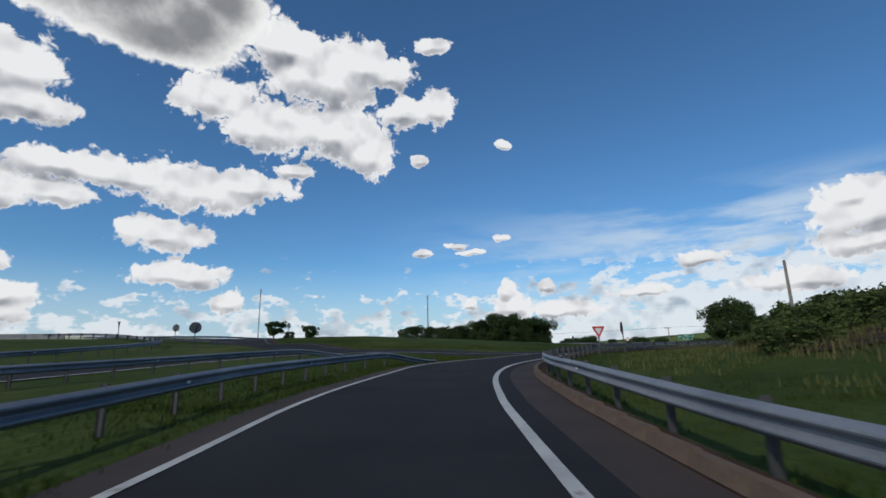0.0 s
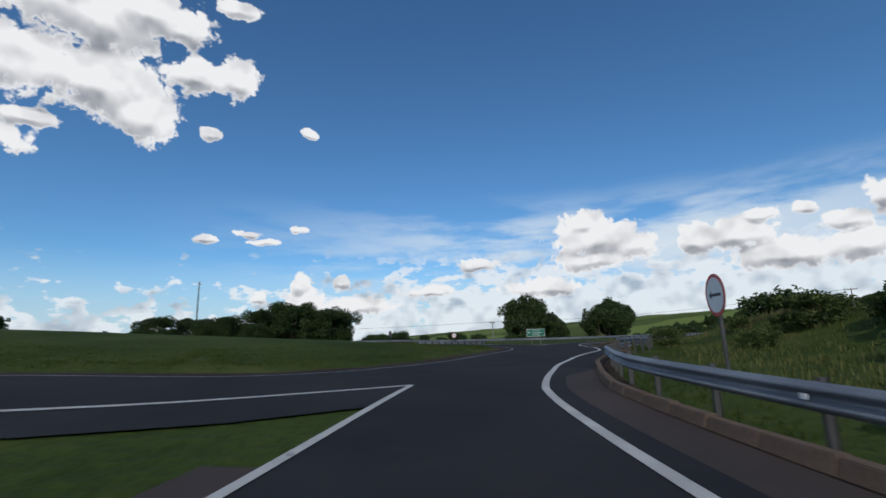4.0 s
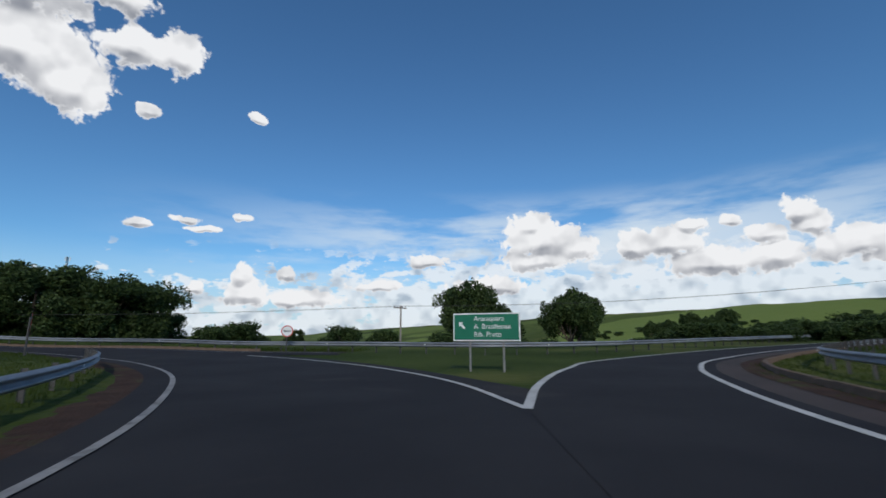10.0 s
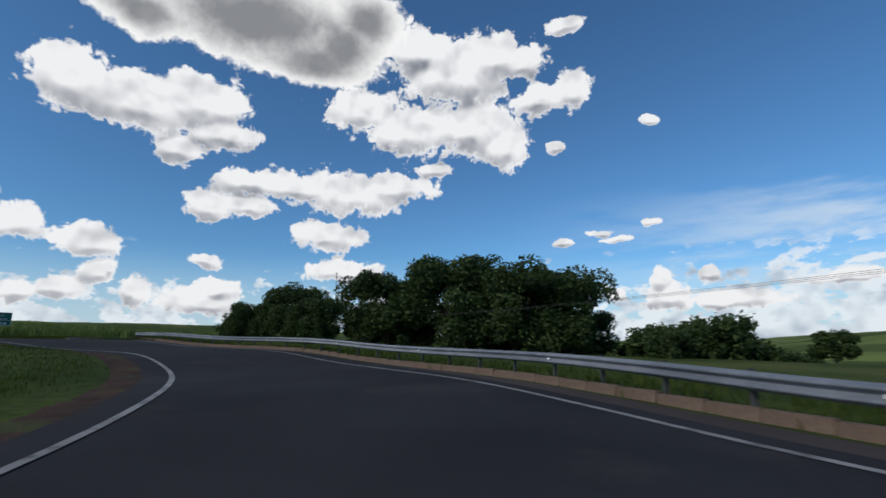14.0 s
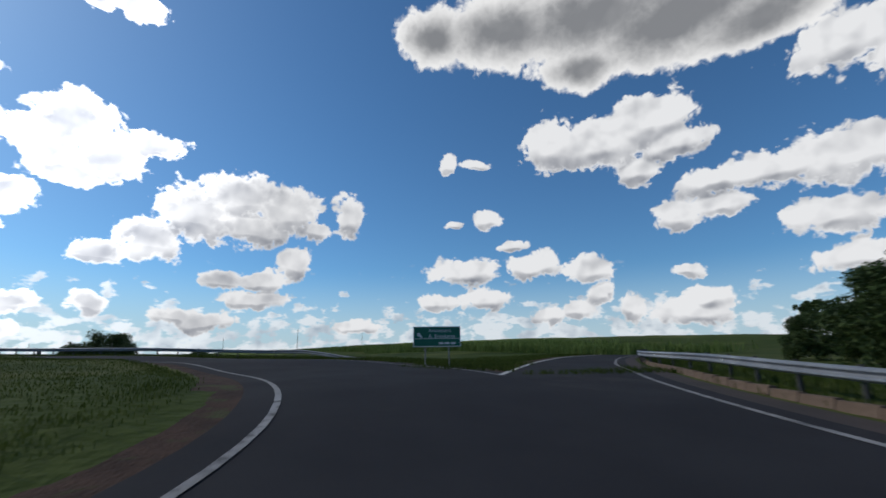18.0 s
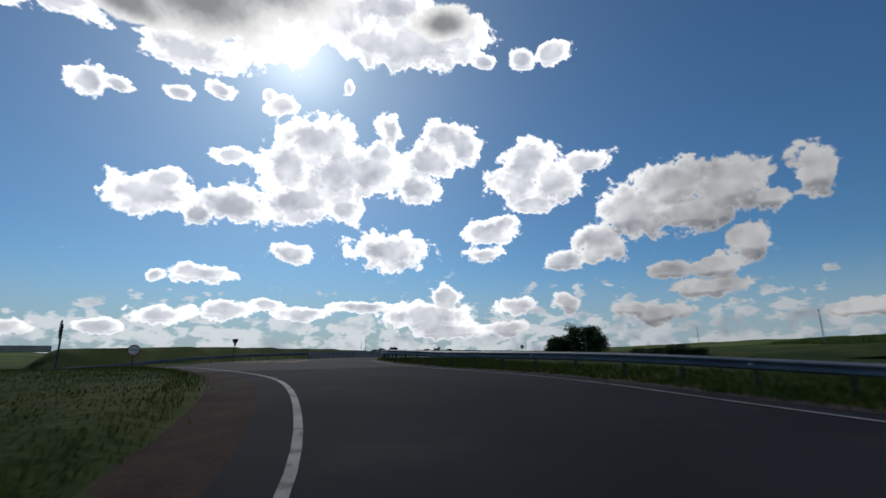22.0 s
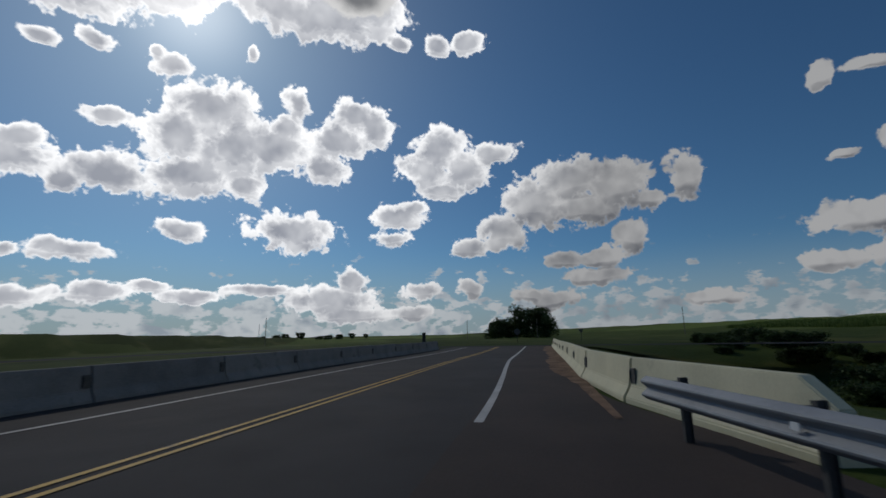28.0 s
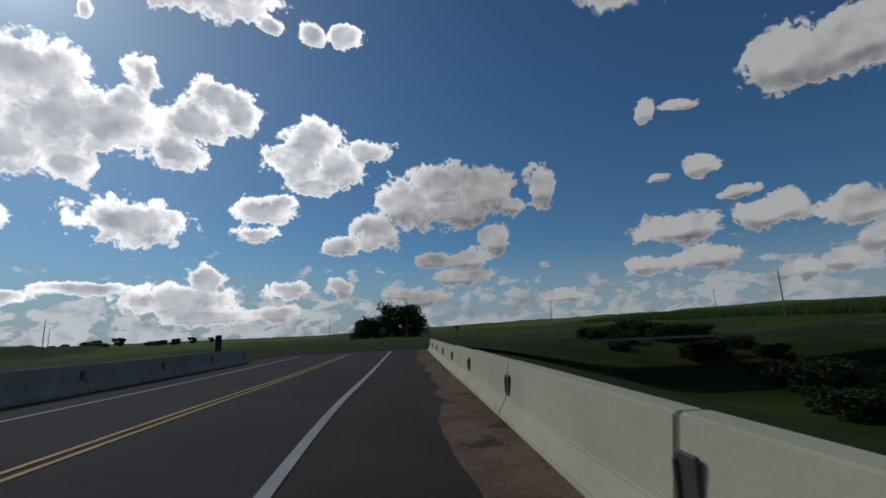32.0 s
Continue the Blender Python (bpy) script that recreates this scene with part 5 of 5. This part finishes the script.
for i in range(30):
    y = rb.uniform(4, 58)
    x = 9.5 + 0.62 * max(0.0, y - 22) + rb.uniform(5, 26)
    planted(OLIVE, x, y, rb.uniform(0.35, 1.0), rb.uniform(0, 360), 0.1, rb.uniform(1.0, 1.4))
for i in range(24):
    s = rb.uniform(0.6, 1.5)
    x, y = rb.uniform(30, 62), rb.uniform(18, 46)
    if y > 1.1 * x + 12 - 8:
        y -= 18
    planted(BUSH, x, y, s, rb.uniform(0, 360), 0.1)
for x, y in ((120, 186), (147, 170), (158, 176), (130, 186)):     # undergrowth round the open trees
    for k in range(5):
        planted(BUSH, x + rb.uniform(-8, 8), y + rb.uniform(-8, 6), rb.uniform(1.3, 2.2), rb.uniform(0, 360), 0.3, 1.3)
for i in range(60):     # scrub on the eastern hillside
    a, r = rb.uniform(50, 100), rb.uniform(130, 300)
    planted(BUSH, 24 + r * math.sin(radians(a)), 56 + r * math.cos(radians(a)), rb.uniform(0.5, 1.2), rb.uniform(0, 360), 0.2, 1.5)
for i in range(70):     # dense thicket north-east of the east road
    a, r = rb.uniform(53, 77), rb.uniform(80, 150)
    planted(BUSH, 24 + r * math.sin(radians(a)), 56 + r * math.cos(radians(a)), rb.uniform(0.9, 1.5) * r / 110, rb.uniform(0, 360), 0.2, 1.25)
for i in range(75):     # thicket behind the rail in the valley
    planted(BUSH, rb.uniform(40, 120), rb.uniform(128, 165), rb.uniform(0.7, 1.4), rb.uniform(0, 360), 0.2)
for i in range(34):     # scrub on the slopes of the cutting
    a, c = rb.uniform(14, 72), rb.uniform(27, 42)
    x, y = west(a, c)
    planted(BUSH, x, y, rb.uniform(0.45, 0.95), rb.uniform(0, 360), 0.2, 1.4, label="low dark scrub on the slope below the bridge")
for x, y, s in ((63.5, 61.0, 1.9), (62.0, 57.5, 1.35), (66, 65, 1.2), (67.5, 60, 1.6)):
    planted(BUSH, x, y, s, 40 * x, 0.1, 1.1, label="leafy green shrub on the bank above the rail")
for i in range(16):
    planted(SMALL, rb.uniform(-330, -240), rb.uniform(-180, -120), rb.uniform(0.5, 0.85), rb.uniform(0, 360), 0.2)


def off_road(p):
    """Those of the plan points that lie on no roadway."""
    p = np.asarray(p, float)
    ring_d = np.sqrt(((p[:, None, :] - RING_MID[None, ::2, :]) ** 2).sum(2)).min(1)
    keep = ring_d > 4.7
    for left, right in ((ENTRY_LEFT, ENTRY_RIGHT[:int(len(ENTRY_RIGHT) * 0.43)]), (NW_LEFT, NORTH_EDGE[int(len(NORTH_EDGE) * 0.45):]), (EXIT_LEFT, ENTRY_RIGHT[int(len(ENTRY_RIGHT) * 0.6):])):
        keep &= ~inside(p, np.concatenate([left, right[::-1]]))
    return p[keep]


def tuft_field(name, places, height, blades, mat, label, category, seed, spread=0.18):
    """Many bent blades of grass or cane as one mesh."""
    rnd = random.Random(seed)
    verts, faces = [], []
    z = terrain(places)
    for (x, y), g in zip(places, z):
        for _ in range(blades):
            a = rnd.uniform(0, 6.283)
            bx, by = x + rnd.gauss(0, spread), y + rnd.gauss(0, spread)
            hh = height * rnd.uniform(0.5, 1.25)
            lean = hh * rnd.uniform(0.1, 0.6)
            w = hh * 0.05 + 0.008
            dx, dy = math.cos(a), math.sin(a)
            i = len(verts)
            verts += [(bx - dy * w, by + dx * w, g - 0.03), (bx + dy * w, by - dx * w, g - 0.03),
                      (bx + dx * lean * 0.4 + dy * w * 0.7, by + dy * lean * 0.4 - dx * w * 0.7, g + hh * 0.65),
                      (bx + dx * lean * 0.4 - dy * w * 0.7, by + dy * lean * 0.4 + dx * w * 0.7, g + hh * 0.65), (bx + dx * lean, by + dy * lean, g + hh)]
            faces += [(i, i + 1, i + 2, i + 3), (i + 3, i + 2, i + 4)]
    return tagged(new(name, mesh_of(name, verts, faces, mat)), label, category, kind="stuff")


def along(line, a, b, count, seed):
    rnd = np.random.RandomState(seed)
    n = normals(line)
    i = rnd.randint(0, len(line), count)
    j = np.clip(i + 1, 0, len(line) - 1)
    k = rnd.rand(count)[:, None]
    o = a + (b - a) * rnd.rand(count) ** 1.3
    return line[i] * (1 - k) + line[j] * k + n[i] * o[:, None]


tuft_field("island_grass", along(np.vstack([ISLAND, ISLAND[:1]]), -2.1, -11, 22000, 1), 0.06, 5, BLADE, "short mown grass of the island", "grass", 1)
tuft_field("verge_grass", off_road(np.concatenate([along(ENTRY_RIGHT, 1.9, 10, 9000, 2), along(ENTRY_LEFT[:-8], -0.8, -7, 7000, 3)])), 0.10, 5, BLADE, "long verge grass beside the slip road", "grass", 2)
tuft_field("north_verge_grass", off_road(np.concatenate([along(NORTH_EDGE, 1.9, 6, 5000, 4), along(WEST_EDGE[:int(len(WEST_EDGE) * 0.80)], 1.1, 8, 5500, 5), along(NW_LEFT, -1.0, -7, 2500, 6)])), 0.2, 5, BLADE, "rough verge grass behind the rails", "grass", 3)
bank = np.random.RandomState(12)
spots = np.stack([bank.uniform(8, 60, 9000), bank.uniform(2, 74, 9000)], 1)
near = np.sqrt(((spots[:, None, :] - ENTRY_RIGHT[None, ::3, :]) ** 2).sum(2)).min(1)
right = np.array([(p - ENTRY_RIGHT[np.argmin(((ENTRY_RIGHT - p) ** 2).sum(1))]) @ normals(ENTRY_RIGHT)[np.argmin(((ENTRY_RIGHT - p) ** 2).sum(1))] > 0 for p in spots])
patchy = np.array([noise.noise(Vector((a * 0.12, b * 0.12, 3))) for a, b in spots])
tuft_field("tall_grass", spots[(near > 5) & right & (patchy > -0.25)], 0.24, 7, STRAW, "yellowing grass on the bank", "grass", 6, 0.3)
tuft_field("dry_brush", spots[(near > 11) & right & (patchy < -0.16)], 0.45, 6, BRUSH, "dry brown brush among the bank grass", "brush", 16, 0.35)
for k, (x, y) in enumerate(((29.5, 35.0), (31.5, 32.5), (34.5, 37.5))):     # bare dead stems in the brush
    o = thing("dead_shrub", "bare grey dead shrub leaning in the brush", "shrub", "dead shrubs", pose(x, y, on_ground(x, y) - 0.1, 0, 0, 70 * k))
    rs = random.Random(40 + k)
    for i in range(3):
        bm = bmesh.new()
        a, tip = rs.uniform(0, 6.28), rs.uniform(1.6, 2.6)
        top = Vector((math.cos(a) * tip * 0.5, math.sin(a) * tip * 0.5, tip))
        add_rod(bm, (0, 0, 0), top, 0.045, 0.015, 6)
        for j in range(3):
            b = top * rs.uniform(0.4, 0.85)
            add_rod(bm, b, b + Vector((rs.gauss(0, 0.4), rs.gauss(0, 0.4), rs.uniform(0.3, 0.7))), 0.018, 0.006, 5)
        part("stem", bm, BARK, o)
rnd_c = np.random.RandomState(8)
cane = np.array([west(a, c) for a, c in zip(rnd_c.uniform(-40, 210, 12000), 84 + np.abs(rnd_c.normal(0, 14, 12000)))])
tuft_field("sugar_cane", cane, 1.5, 5, CANE, "tall pale-green sugar cane along the field edge", "crop", 4, 0.7)


# bare red earth showing through the grass of the bank
bare_v, bare_f = [], []
ring_n = 36
for k in range(5):
    for i in range(ring_n):
        a = i * 2 * math.pi / ring_n
        r = k / 4 * (1 + 0.35 * noise.noise(Vector((math.cos(a) * 1.5, math.sin(a) * 1.5, 4))))
        bare_v.append((18.5 + 3.6 * r * math.cos(a), 17.5 + 5.0 * r * math.sin(a)))
bare_z = terrain(bare_v)
for k in range(4):
    for i in range(ring_n):
        j = (i + 1) % ring_n
        bare_f.append((k * ring_n + i, (k + 1) * ring_n + i, (k + 1) * ring_n + j, k * ring_n + j))
tagged(new("bare_earth", mesh_of("bare_earth", [(x, y, z + 0.10) for (x, y), z in zip(bare_v, bare_z)], bare_f, DIRT, True)), "bare red earth patch on the grassy bank", "earth", kind="structure")


# ---- far things ----
o = thing("overpass", "grey concrete overpass on slender piers in the distance", "bridge", m=pose(-16, -56, 1.0, 0, 0, 1))
bm = bmesh.new()
add_box(bm, (0, 0, 4.75), (66, 9, 0.9))
bevelled(bm, 0.05)
part("deck", bm, WALL, o)
for k in (-4.4, 4.4):
    bm = bmesh.new()
    add_box(bm, (0, k, 5.6), (66, 0.25, 0.85))
    bevelled(bm, 0.03)
    part("parapet", bm, WALL, o)
for k in (-19, -6, 7, 20):
    bm = bmesh.new()
    add_box(bm, (k, 0, 1.0), (0.8, 5.5, 6.2))
    bevelled(bm, 0.06)
    part("pier", bm, WALL, o)
    bm = bmesh.new()
    add_box(bm, (k, 0, 3.85), (1.3, 8.0, 0.5))
    bevelled(bm, 0.05)
    part("pier_cap", bm, WALL, o)

for x, y, w, dp, hh, yaw, lab in ((92, 190, 24, 7, 2.6, 20, "long low farm building among trees"), (186, 175, 12, 6, 2.6, 35, "far pale shed in the fields")):
    o = thing("shed", lab, "building", "farm sheds", pose(x, y, on_ground(x, y), 0, 0, yaw))
    bm = bmesh.new()
    add_box(bm, (0, 0, hh / 2 - 0.5), (w, dp, hh + 1))
    part("wall", bm, WALL, o)
    bm = bmesh.new()
    rf = [bm.verts.new(q) for q in ((-w / 2 - 0.5, -dp / 2 - 0.5, hh), (w / 2 + 0.5, -dp / 2 - 0.5, hh), (w / 2 + 0.5, 0, hh + 1.6), (-w / 2 - 0.5, 0, hh + 1.6), (w / 2 + 0.5, dp / 2 + 0.5, hh), (-w / 2 - 0.5, dp / 2 + 0.5, hh))]
    bm.faces.new((rf[0], rf[1], rf[2], rf[3]))
    bm.faces.new((rf[3], rf[2], rf[4], rf[5]))
    bm.faces.new((rf[0], rf[3], rf[5]))
    bm.faces.new((rf[1], rf[4], rf[2]))
    bmesh.ops.solidify(bm, geom=bm.faces[:], thickness=0.12)
    part("roof", bm, ROOF, o)
    for k in range(4):
        bm = bmesh.new()
        add_box(bm, (-w / 2 + w * (k + 0.5) / 4, -dp / 2 - 0.02, hh * 0.5), (w * 0.1, 0.08, hh * 0.4))
        part("window", bm, DARK_PLATE, o, "dark window opening")

bm = bmesh.new()
add_box(bm, (0, 0, 0.65), (0.34, 0.10, 1.4))
bevelled(bm, 0.015)
ob = part("marker_panel", bm, SIGN_BLACK)
p = west(34.5, -6.6)
ob.matrix_basis = pose(p[0], p[1], lv(*p) + 0.35, 0, 0, w_yaw + 90)
tagged(ob, "black upright marker panel at the barrier's end", "road marker")
